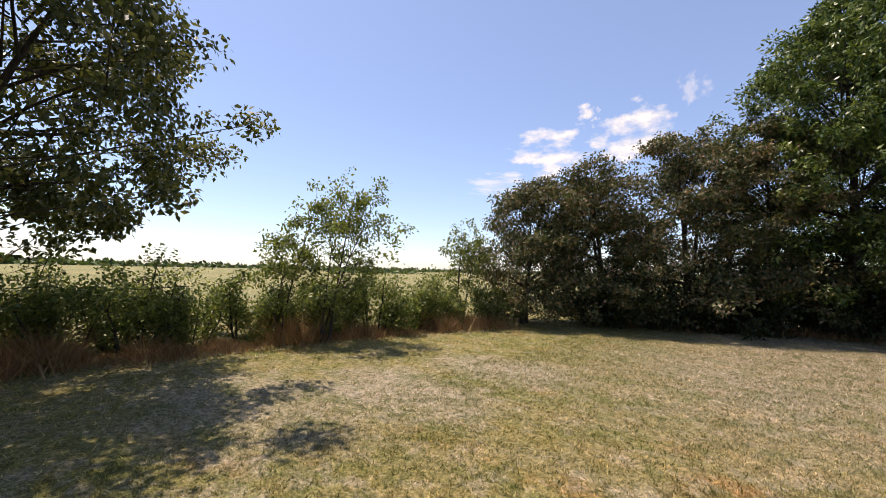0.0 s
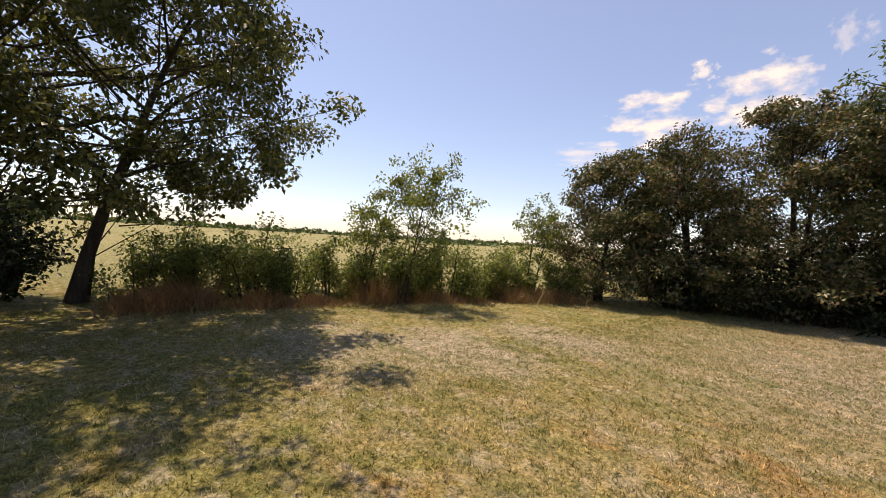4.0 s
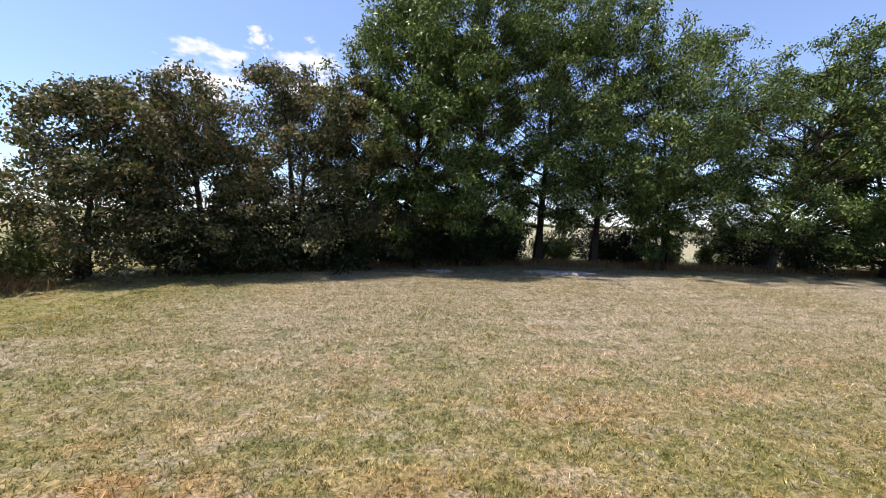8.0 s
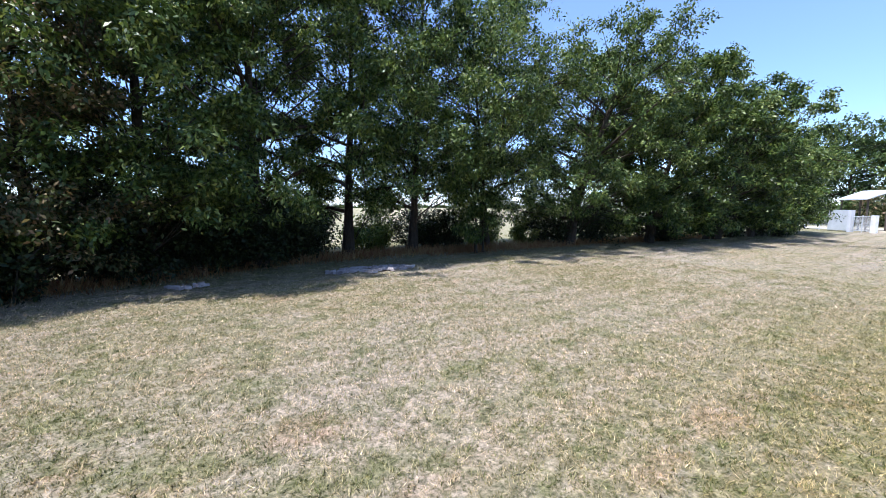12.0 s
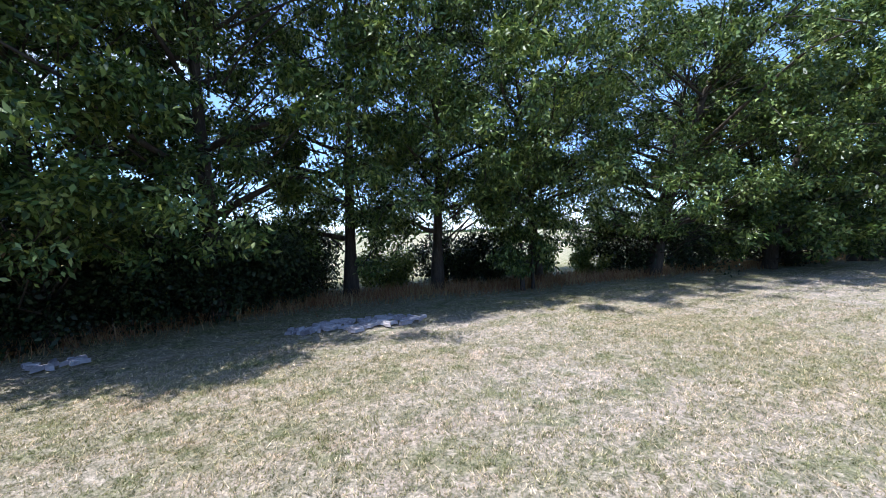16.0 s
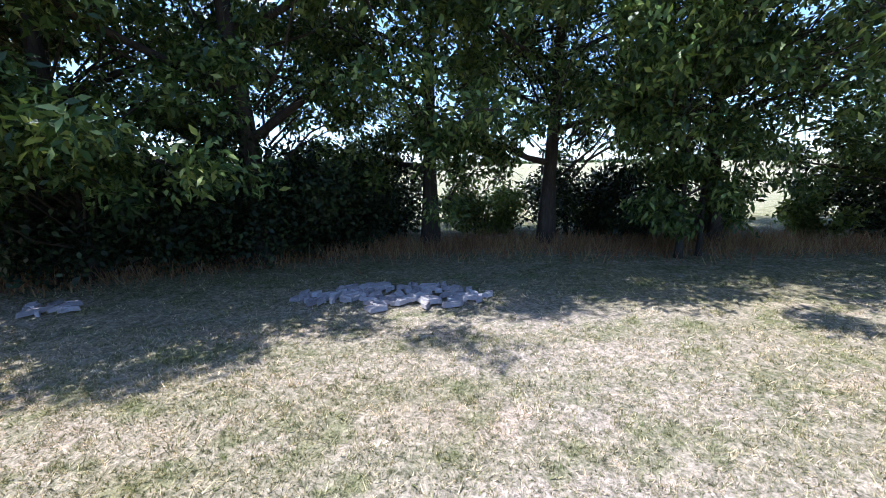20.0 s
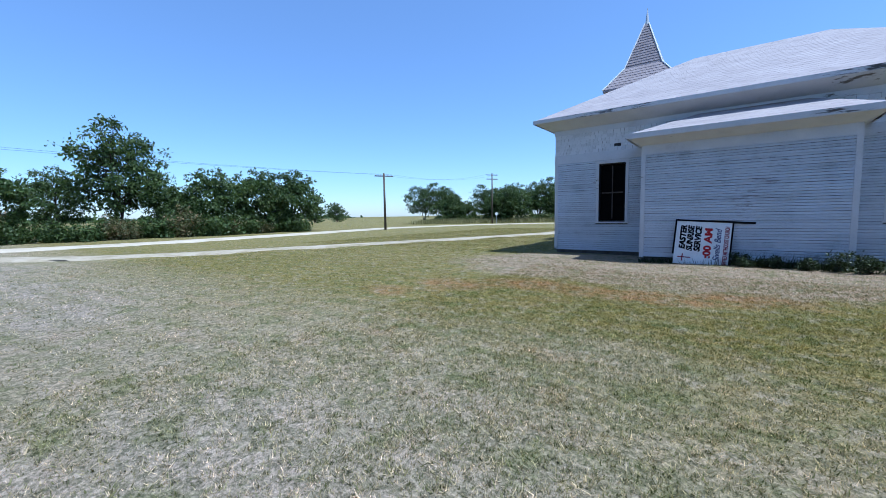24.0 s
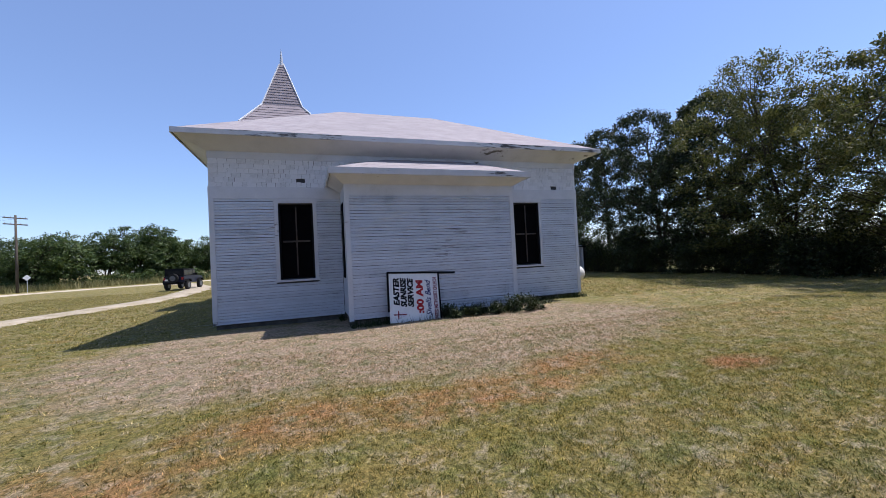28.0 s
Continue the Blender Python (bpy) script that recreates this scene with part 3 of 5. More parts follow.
def plant_shrub(at, h, r, leaves, label, mat=LEAF_HEDGE, seed=1, leaf=(0.1, 0.05), group="", stems=9, name="shrub", clump=0.22):
    rng = np.random.default_rng(seed)
    e = empty(name, (at[0], at[1], -0.03), label, "shrub", group)
    lines, ends = [], []
    for k in range(stems):
        az, out = rng.uniform(0, 2 * np.pi), r * math.sqrt(rng.uniform(0.05, 1))
        top = np.array([math.cos(az) * out, math.sin(az) * out, h * rng.uniform(0.6, 1.0) * (1 - 0.35 * (out / r) ** 2)])
        foot = np.array([math.cos(az) * out * 0.45, math.sin(az) * out * 0.45, 0])
        w = np.linspace(0, 1, 5)[:, None]
        line = foot + (top - foot) * w + rng.normal(0, 0.05, (5, 3)) * w
        lines.append((line, 0.022 * h / 1.5 * (1 - 0.8 * w[:, 0])))
        ends += list(line[1:])
        for _ in range(3):
            q = line[rng.integers(1, 5)]
            tip = q + rng.normal(0, 0.28, 3) * np.array([1, 1, 0.8]) * h / 1.5
            lines.append((np.stack([q, (q + tip) / 2, tip]), 0.009 * np.array([1, 0.7, 0.3])))
            ends.append(tip)
    v, loops = tube_arrays(lines, 5)
    arrays("branchwork", v, np.full(len(loops), 4), loops.ravel(), BARK, e, smooth=True)
    c = np.array(ends)
    c = c[c[:, 2] > 0.08]
    v, lo = leaf_arrays(c, clump * h / 1.5, leaves, leaf[0], leaf[1], rng, 0.2)
    arrays("foliage", v, np.full(leaves, 4), lo, mat, e)
    return e


def stalks(name, places, heights, width, mat, label, category, rng, lean=0.35):
    """Single grass blades: thin bent triangles, too many to count."""
    n = len(places)
    az = rng.uniform(0, 2 * np.pi, n)
    d = np.stack([np.cos(az), np.sin(az)], 1)
    tip = places[:, :2] + d * (heights * rng.uniform(0.1, 2 * lean, n))[:, None]
    side = np.stack([-d[:, 1], d[:, 0]], 1) * width * rng.uniform(0.6, 1.4, (n, 1))
    turn = rng.uniform(0, np.pi, n)
    side = np.stack([side[:, 0] * np.cos(turn) - side[:, 1] * np.sin(turn), side[:, 0] * np.sin(turn) + side[:, 1] * np.cos(turn)], 1)
    z0 = places[:, 2] + 0.008 + ground_z(places[:, 0], places[:, 1])
    heights = heights + 0.01
    v = np.stack([np.concatenate([places[:, :2] - side, z0[:, None]], 1), np.concatenate([places[:, :2] + side, z0[:, None]], 1),
                  np.concatenate([tip, (z0 + heights)[:, None]], 1)], 1).reshape(-1, 3)
    ob = arrays(name, v, np.full(n, 3), np.arange(3 * n), mat)
    return tagged(ob, label, category, kind="stuff")


ROW = "row of trees along the lawn"
# the row along the south of the lawn: x, y, height, spread, leaves, low, lean, stems, mat, trunk
SOUTH = [
    (7.0, -10.4, 4.5, 1.95, 30000, 0.04, (0.03, 0.0), 2, LEAF_BROWN, 0.08),
    (4.7, -12.1, 5.0, 2.1, 36000, 0.04, (0.0, 0.04), 2, LEAF_BROWN, 0.11),
    (2.6, -13.2, 5.6, 2.3, 42000, 0.04, (0.0, 0.03), 2, LEAF_BROWN, 0.12),
    (0.8, -14.4, 6.2, 2.1, 34000, 0.05, (0.0, 0.03), 1, LEAF_BROWN, 0.12),
    (-1.0, -15.0, 9.2, 3.2, 80000, 0.11, (0.0, 0.03), 1, LEAF, 0.17),
    (-3.4, -15.9, 10.2, 3.7, 84000, 0.14, (0.0, 0.07), 1, LEAF, 0.19),
    (-6.3, -17.4, 10.6, 3.8, 54000, 0.15, (-0.01, 0.09), 1, LEAF, 0.17),
    (-8.7, -17.2, 10.5, 3.8, 54000, 0.17, (-0.02, 0.09), 1, LEAF, 0.15),
    (-12.2, -17.4, 9.9, 4.2, 58000, 0.27, (0.0, 0.12), 2, LEAF, 0.15),
    (-16.3, -16.6, 8.8, 4.4, 78000, 0.15, (0.0, 0.17), 2, LEAF, 0.21),
    (-21.0, -15.9, 7.9, 3.6, 58000, 0.07, (0.0, 0.07), 2, LEAF, 0.19),
    (-25.5, -15.6, 7.5, 3.7, 42000, 0.06, (0.0, 0.08), 2, LEAF, 0.18),
    (-29.8, -15.5, 7.0, 3.4, 32000, 0.05, (0.0, 0.06), 2, LEAF, 0.17),
    (-34.2, -15.7, 6.6, 2.9, 24000, 0.05, (0.0, 0.04), 2, LEAF, 0.17),
]
for k, (x, y, h, spread, leaves, low, lean, stems, mat, tr) in enumerate(SOUTH):
    text = "rust-tinged small tree with dense drying leaves" if mat is LEAF_BROWN else ("tall green tree with a bare lower trunk" if low > 0.2 else "tall dense green tree leafy to the ground")
    plant_tree("tree", (x, y), h, spread, leaves, text + " at the lawn's edge", mat, tr, low, 16 if h > 8 else 12, lean, 10 + k, 0.16 + 0.016 * h, (0.17, 0.072) if x < -17 else (0.125, 0.051) if h > 8 else (0.10, 0.052), ROW, stems=stems, fill=17 if x > -5 else 11)
EAST = [
    (9.7, 3.9, 8.9, 4.9, 54000, 0.19, (-0.15, -0.13), 1, 0.2),
    (9.8, 7.8, 10.2, 4.3, 60000, 0.10, (-0.12, -0.03), 2, 0.15),
    (10.0, 11.4, 10.2, 3.7, 44000, 0.07, (-0.02, 0.0), 1, 0.17),
    (9.2, 15.2, 10.9, 3.9, 44000, 0.06, (-0.03, 0.0), 2, 0.16),
    (9.0, 19.8, 10.6, 3.9, 34000, 0.06, (0.0, 0.0), 1, 0.17),
    (9.5, 25.5, 10.4, 3.8, 24000, 0.05, (0.0, 0.0), 1, 0.17),
]
# first two crowns take the backlit leaf colour, the others the shaded one
for k, (x, y, h, spread, leaves, low, lean, stems, tr) in enumerate(EAST):
    plant_tree("tree", (x, y), h, spread, leaves, "dark green tree standing in a dense windbreak row, light and shade in its colour", LEAF_EAST if k < 2 else LEAF_SHADED, tr, low, 15, lean, 40 + k, 0.33, (0.115, 0.062) if k < 2 else (0.17, 0.08), "trees of the eastern windbreak", stems=stems, fill=18)
# this crown has the backlit leaf colour as well
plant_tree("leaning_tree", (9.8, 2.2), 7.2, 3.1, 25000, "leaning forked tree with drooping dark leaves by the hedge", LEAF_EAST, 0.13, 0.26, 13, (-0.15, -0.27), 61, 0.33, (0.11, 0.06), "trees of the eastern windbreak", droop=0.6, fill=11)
plant_tree("sapling", (8.0, -4.0), 3.8, 1.2, 6200, "wind-bent sapling with sparse pale leaves", LEAF_HEDGE, 0.035, 0.2, 12, (-0.02, -0.2), 71, 0.16, (0.09, 0.042), "saplings in the hedge", stems=3, category="sapling", fill=3)
plant_tree("sapling", (8.5, -2.9), 3.4, 0.8, 3600, "wind-bent sapling with sparse pale leaves", LEAF_HEDGE, 0.03, 0.2, 10, (0.0, -0.15), 72, 0.15, (0.09, 0.042), "saplings in the hedge", stems=2, category="sapling", fill=3)
plant_tree("sapling", (8.0, -8.3), 3.1, 0.65, 3600, "young tree with a slim bare stem beside the field gap", LEAF_HEDGE, 0.035, 0.25, 10, (0.0, -0.04), 73, 0.14, (0.088, 0.042), "saplings in the hedge", stems=2, category="sapling", fill=3)
plant_tree("young_tree", (-10.9, -16.0), 4.4, 1.15, 11000, "young bright green tree with long hanging leaves before the row", LEAF, 0.05, 0.16, 10, (0.0, 0.0), 74, 0.24, (0.14, 0.05), ROW, droop=0.7, stems=2, fill=6)
rng = np.random.default_rng(5)
HEDGE = "low hedge on the field side"
for k, (x, y, h, r) in enumerate([(9.9, 1.2, 1.7, 1.0), (9.8, 0.2, 1.6, 1.0), (9.7, -0.8, 1.75, 1.0), (9.5, -1.7, 1.5, 0.9), (9.2, -2.6, 1.45, 0.85), (8.8, -3.6, 1.5, 0.8), (8.6, -4.6, 1.45, 0.9), (8.4, -5.6, 1.6, 0.95), (8.2, -6.5, 1.75, 1.0), (8.1, -7.3, 1.6, 0.9), (7.9, -8.1, 1.3, 0.6), (7.3, -9.3, 1.3, 0.6), (10.9, 0.6, 1.6, 1.0), (10.8, -0.7, 1.5, 1.0), (10.5, -2.0, 1.4, 0.9), (10.0, -3.4, 1.4, 0.9), (9.6, -5.0, 1.4, 0.9)]):
    plant_shrub((x, y), h * (0.8 + 0.35 * ((k * 7) % 5) / 4), r * 0.95, 3400, "leafy green shrub in a low hedge above dry grass", LEAF_HEDGE, 80 + k, (0.078, 0.042), HEDGE)
# most of the undergrowth takes the leaf colour with shade put in
for k, (x, y, h, r, n, mt) in enumerate([(9.0, 5.6, 2.2, 1.1, 3800, LEAF_SHADED), (8.8, 7.4, 2.4, 1.2, 4200, LEAF_SHADED), (8.6, 9.4, 2.2, 1.2, 4000, LEAF_SHADED), (8.4, 12.4, 2.4, 1.3, 4200, LEAF_SHADED), (8.0, 15.6, 2.2, 1.3, 3800, LEAF_SHADED), (10.4, 3.6, 1.8, 1.0, 3000, LEAF_SHADED), (9.6, 4.6, 2.4, 1.2, 4200, LEAF_SHADED), (10.6, 5.4, 2.6, 1.3, 4200, LEAF_SHADED), (8.2, 6.4, 2.0, 1.1, 3800, LEAF_SHADED), (9.7, 8.6, 2.7, 1.4, 4200, LEAF_SHADED), (9.6, 10.8, 2.6, 1.4, 4200, LEAF_SHADED), (9.4, 13.9, 2.7, 1.4, 4200, LEAF_SHADED), (9.0, 17.0, 2.7, 1.5, 4200, LEAF_SHADED), (9.2, 21.6, 2.6, 1.5, 3600, LEAF_SHADED), (9.4, 24.2, 2.6, 1.5, 3600, LEAF_SHADED), (7.6, 18.6, 2.2, 1.3, 3600, LEAF_SHADED), (8.2, 21.0, 4.2, 1.7, 6500, LEAF_FAR), (7.4, 23.4, 4.0, 1.6, 6000, LEAF_FAR), (8.2, 16.6, 3.4, 1.5, 5500, LEAF_SHADED),
                                         (4.8, -11.6, 1.8, 1.1, 3600, LEAF_SHADED), (3.0, -12.7, 2.0, 1.2, 4000, LEAF_SHADED), (1.0, -13.6, 2.0, 1.2, 4200, LEAF_SHADED), (-0.8, -15.3, 2.2, 1.2, 4600, LEAF_SHADED), (-2.4, -16.1, 2.3, 1.3, 5200, LEAF_SHADED), (-4.0, -17.0, 2.2, 1.2, 4600, LEAF_SHADED),
                                         (-2.0, -15.9, 2.0, 1.1, 4600, LEAF_SHADED), (-3.3, -16.2, 2.2, 1.2, 4800, LEAF_SHADED), (-4.6, -17.2, 1.9, 1.0, 4200, LEAF_SHADED), (0.4, -15.4, 2.4, 1.3, 4600, LEAF_SHADED), (-1.6, -16.8, 2.6, 1.4, 5000, LEAF_SHADED), (-3.0, -17.4, 2.6, 1.4, 5000, LEAF_SHADED), (-5.2, -18.6, 1.9, 1.2, 4600, LEAF_SHADED), (-7.5, -19.0, 1.5, 1.1, 3600, LEAF_HEDGE), (-9.6, -18.8, 1.9, 1.1, 4200, LEAF_SHADED), (-10.6, -18.2, 1.7, 1.0, 3600, LEAF_SHADED), (-12.6, -18.6, 1.0, 1.0, 1800, LEAF_HEDGE), (-14.4, -17.9, 1.1, 1.0, 2000, LEAF_HEDGE), (-16.0, -17.6, 2.0, 1.1, 4000, LEAF_SHADED), (-18.6, -16.8, 2.2, 1.4, 4600, LEAF_SHADED), (-22.8, -16.4, 2.2, 1.5, 4400, LEAF_SHADED), (-27.2, -15.8, 2.2, 1.5, 4000, LEAF_SHADED), (-31.0, -15.2, 2.0, 1.3, 3200, LEAF_SHADED)]):
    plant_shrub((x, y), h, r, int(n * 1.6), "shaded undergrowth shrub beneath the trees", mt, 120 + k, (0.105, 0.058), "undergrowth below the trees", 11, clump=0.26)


# ---------------------------------------------------------------- the church
CH = (-15.95, -3.80, 7.30, 21.2)          # x0, x1, y0, y1 of the walls
church = empty("church", (-9.9, 14.0, 0), "white clapboard country church with a hipped roof and small spire", "church")
CO = Vector(church.location)


def local(bm):
    bmesh.ops.translate(bm, verts=bm.verts, vec=-CO)
    return bm


def church_part(name, bm, mat, parent=None, label=""):
    ob = part(name, local(bm), mat, church if parent is None else parent, label)
    return ob


x0, x1, y0, y1 = CH
WT = 4.98                                   # top of the walls
WIN = [(-14.20, -13.24), (-6.46, -5.44)]    # windows of the back wall
WZ0, WZ1 = 1.30, 3.48
# back wall in pieces round its two openings
bw = bmesh.new()
edges_x = [x0, WIN[0][0], WIN[0][1], WIN[1][0], WIN[1][1], x1]
for i in range(5):
    if i in (1, 3):
        box(bw, edges_x[i], edges_x[i + 1], y0, y0 + 0.2, 0.12, WZ0)
        box(bw, edges_x[i], edges_x[i + 1], y0, y0 + 0.2, WZ1, WT)
    else:
        box(bw, edges_x[i], edges_x[i + 1], y0, y0 + 0.2, 0.12, WT)
back = church_part("wall", bw, BACKING)
church_part("wall", a_box(x0, x0 + 0.2, y0 + 0.2, y1 - 0.2, 0.25, WT), PAINT)
church_part("wall", a_box(x1 - 0.2, x1, y0 + 0.2, y1 - 0.2, 0.25, WT), PAINT)
church_part("wall", a_box(x0, x1, y1 - 0.2, y1, 0.25, WT), PAINT)
church_part("foundation", a_box(x0 + 0.05, x1 - 0.05, y0 + 0.06, y1 - 0.06, -0.1, 0.12), CONCRETE, label="dark rough foundation under the boards")
church_part("floor", a_box(x0 + 0.2, x1 - 0.2, y0 + 0.2, y1 - 0.2, 0.25, 0.4), CONCRETE)

# rear annexe
BX0, BX1, BY, BT = -12.43, -7.34, 5.80, 3.80
annexe = church_part("annexe_wall", a_box(BX0, BX1, BY, BY + 0.15, 0.1, BT + 0.1), BACKING)
church_part("annexe_wall", a_box(BX0, BX0 + 0.15, BY + 0.15, y0 - 0.012, 0.2, BT + 0.1), PAINT)
church_part("annexe_wall", a_box(BX1 - 0.15, BX1, BY + 0.15, y0 - 0.012, 0.2, BT + 0.1), PAINT)
church_part("annexe_foundation", a_box(BX0 + 0.05, BX1 - 0.05, BY + 0.05, y0 + 0.05, -0.1, 0.1), CONCRETE)


def hip_roof(ex0, ex1, ey0, ey1, z, rx0, rx1, ry, rz):
    """A hipped roof with a ridge along x, in courses with a small step each."""
    bm = bmesh.new()
    n = max(6, int((rz - z) / 0.13))
    prev = None
    for k in range(n + 1):
        f = k / n
        a, b, c, d = ex0 + (rx0 - ex0) * f, ex1 + (rx1 - ex1) * f, ey0 + (ry - ey0) * f, ey1 + (ry - ey1) * f
        zz = z + (rz - z) * f
        low = [bm.verts.new(q) for q in ((a, c, zz), (b, c, zz), (b, d, zz), (a, d, zz))]
        if prev:
            for i in range(4):
                bm.faces.new((prev[i], prev[(i + 1) % 4], low[(i + 1) % 4], low[i]))
        high = [bm.verts.new((q[0], q[1], zz + 0.002)) for q in ((a, c), (b, c), (b, d), (a, d))]
        if k < n:
            for i in range(4):
                bm.faces.new((low[i], low[(i + 1) % 4], high[(i + 1) % 4], high[i]))
            prev = high
        else:
            bm.faces.new(low)
    return bm


EX0, EX1, EY0, EY1, EZ = -16.62, -3.12, 6.62, 21.9, 5.38
church_part("roof", hip_roof(EX0, EX1, EY0, EY1, EZ, -11.7, -7.0, 14.2, 8.95), ROOF, label="pale weathered shingle roof")
# soffit sloping down from the eave to the wall, with a frieze board
sf = bmesh.new()
ring = [[sf.verts.new(q) for q in ((a, c, z), (b, c, z), (b, d, z), (a, d, z))] for a, b, c, d, z in
        ((EX0 + 0.02, EX1 - 0.02, EY0 + 0.02, EY1 - 0.02, EZ - 0.11), (x0 - 0.03, x1 + 0.03, y0 - 0.03, y1 + 0.03, WT), (x0 + 0.1, x1 - 0.1, y0 + 0.1, y1 - 0.1, WT + 0.02))]
for a, b in zip(ring, ring[1:]):
    for i in range(4):
        sf.faces.new((a[i], b[i], b[(i + 1) % 4], a[(i + 1) % 4]))
church_part("soffit", sf, TRIM, label="cream painted sloping soffit")
fa = bmesh.new()
box(fa, EX0 - 0.02, EX1 + 0.02, EY0 - 0.03, EY0, EZ - 0.13, EZ + 0.012)
box(fa, EX0 - 0.02, EX1 + 0.02, EY1, EY1 + 0.03, EZ - 0.13, EZ + 0.012)
box(fa, EX0 - 0.03, EX0, EY0, EY1, EZ - 0.13, EZ + 0.012)
box(fa, EX1, EX1 + 0.03, EY0, EY1, EZ - 0.13, EZ + 0.012)
church_part("fascia", fa, EAVE, label="weathered white fascia with flaked dark streaks")
church_part("frieze", a_box(x0 - 0.03, x1 + 0.03, y0 - 0.03, y0 - 0.003, 4.78, WT), TRIM)
church_part("belt_board", a_box(x0 - 0.025, x1 + 0.025, y0 - 0.045, y0 - 0.003, 3.64, 3.98), TRIM)
for cx in (x0 - 0.02, x1 - 0.11):
    church_part("corner_board", a_box(cx, cx + 0.13, y0 - 0.035, y0 - 0.003, 0.12, 3.64), TRIM)

# annexe roof
church_part("annexe_roof", hip_roof(-12.82, -6.92, 5.35, 9.2, 4.16, -10.95, -8.25, 7.28, 4.9), ROOF, label="pale weathered low roof of the annexe")
sf = bmesh.new()
ring = [[sf.verts.new(q) for q in ((a, c, z), (b, c, z), (b, 7.2, z), (a, 7.2, z))] for a, b, c, z in ((-12.80, -6.94, 5.37, 4.02), (BX0 - 0.02, BX1 + 0.02, BY - 0.02, 3.80), (BX0 + 0.1, BX1 - 0.1, BY + 0.1, 3.82))]
for a, b in zip(ring, ring[1:]):
    for i in (0, 1, 3):
        sf.faces.new((a[i], b[i], b[(i + 1) % 4], a[(i + 1) % 4]))
church_part("annexe_soffit", sf, TRIM, label="cream painted sloping soffit")
fa = bmesh.new()
box(fa, -12.84, -6.90, 5.32, 5.35, 4.0, 4.17)
box(fa, -12.85, -12.82, 5.35, 7.25, 4.0, 4.17)
box(fa, -6.92, -6.89, 5.35, 7.25, 4.0, 4.17)
church_part("annexe_fascia", fa, EAVE)
church_part("annexe_frieze", a_box(BX0 - 0.02, BX1 + 0.02, BY - 0.03, BY - 0.003, 3.50, 3.82), TRIM)
for cx in (BX0 - 0.02, BX1 - 0.11):
    church_part("corner_board", a_box(cx, cx + 0.13, BY - 0.035, BY - 0.003, 0.10, 3.50), TRIM)
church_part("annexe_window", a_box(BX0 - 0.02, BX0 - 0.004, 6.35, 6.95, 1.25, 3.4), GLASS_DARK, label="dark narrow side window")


# windows: casing, sashes, dark screen behind with the unlit room in its colour
def church_window(a, b):
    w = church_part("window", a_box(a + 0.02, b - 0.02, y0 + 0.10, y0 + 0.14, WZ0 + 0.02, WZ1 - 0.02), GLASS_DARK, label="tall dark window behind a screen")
    def sub(name, bm, mat, label=""):
        bmesh.ops.translate(bm, verts=bm.verts, vec=-CO)
        part(name, bm, mat, w, label)
    for c in ((a - 0.11, a), (b, b + 0.11)):
        sub("side_casing", a_box(c[0], c[1], y0 - 0.04, y0 - 0.003, WZ0 - 0.03, WZ1 + 0.03, bevel=0.006), TRIM)
    sub("head_casing", a_box(a - 0.13, b + 0.13, y0 - 0.045, y0 - 0.003, WZ1 + 0.03, WZ1 + 0.155, bevel=0.006), TRIM)
    sub("sill", a_box(a - 0.14, b + 0.14, y0 - 0.09, y0 + 0.06, WZ0 - 0.09, WZ0 - 0.03, bevel=0.008), TRIM)
    mid = (WZ0 + WZ1) / 2
    sub("meeting_rail", a_box(a + 0.1, b - 0.1, y0 + 0.05, y0 + 0.09, mid - 0.025, mid + 0.025), WOOD)
    sub("mullion", a_box((a + b) / 2 - 0.02, (a + b) / 2 + 0.02, y0 + 0.055, y0 + 0.085, WZ0 + 0.08, mid - 0.025), WOOD)
    sub("mullion", a_box((a + b) / 2 - 0.02, (a + b) / 2 + 0.02, y0 + 0.055, y0 + 0.085, mid + 0.025, WZ1 - 0.05), WOOD)
    for c in ((a, a + 0.05), (b - 0.05, b)):
        sub("stile", a_box(c[0], c[1], y0 + 0.03, y0 + 0.10, WZ0, WZ1), BLACK)


WOOD = speckled("old_sash_wood", [(0.3, (0.035, 0.028, 0.024)), (0.7, (0.08, 0.065, 0.055))], 4, 50, 0.8)
for a, b in WIN:
    church_window(a, b)

# tower and spire at the front
TX, TY, TW = -14.35, 17.3, 1.2
church_part("tower", a_box(TX - TW, TX + TW, TY - TW, TY + TW, 5.0, 8.5), PAINT)


def spire_mesh():
    bm = bmesh.new()
    prof = [(1.9, 8.5), (1.9, 8.63), (0.96, 9.85), (0.11, 12.4)]
    rings = []
    for (r0, z0), (r1, z1) in zip(prof, prof[1:]):
        n = max(1, int((z1 - z0) / 0.155))
        for k in range(n):
            f = k / n
            rings.append((r0 + (r1 - r0) * f + (0.02 if k else 0), z0 + (z1 - z0) * f))
            rings.append((r0 + (r1 - r0) * (k + 1) / n, z0 + (z1 - z0) * (k + 1) / n))
    prev = None
    for r, z in rings:
        cur = [bm.verts.new((TX + sx * r, TY + sy * r, z)) for sx, sy in ((-1, -1), (1, -1), (1, 1), (-1, 1))]
        if prev:
            for i in range(4):
                bm.faces.new((prev[i], prev[(i + 1) % 4], cur[(i + 1) % 4], cur[i]))
        else:
            bm.faces.new(cur[::-1])
        prev = cur
    bm.faces.new(prev)
    return bm


sp = church_part("spire", spire_mesh(), SPIRE, label="small flared shingled spire")
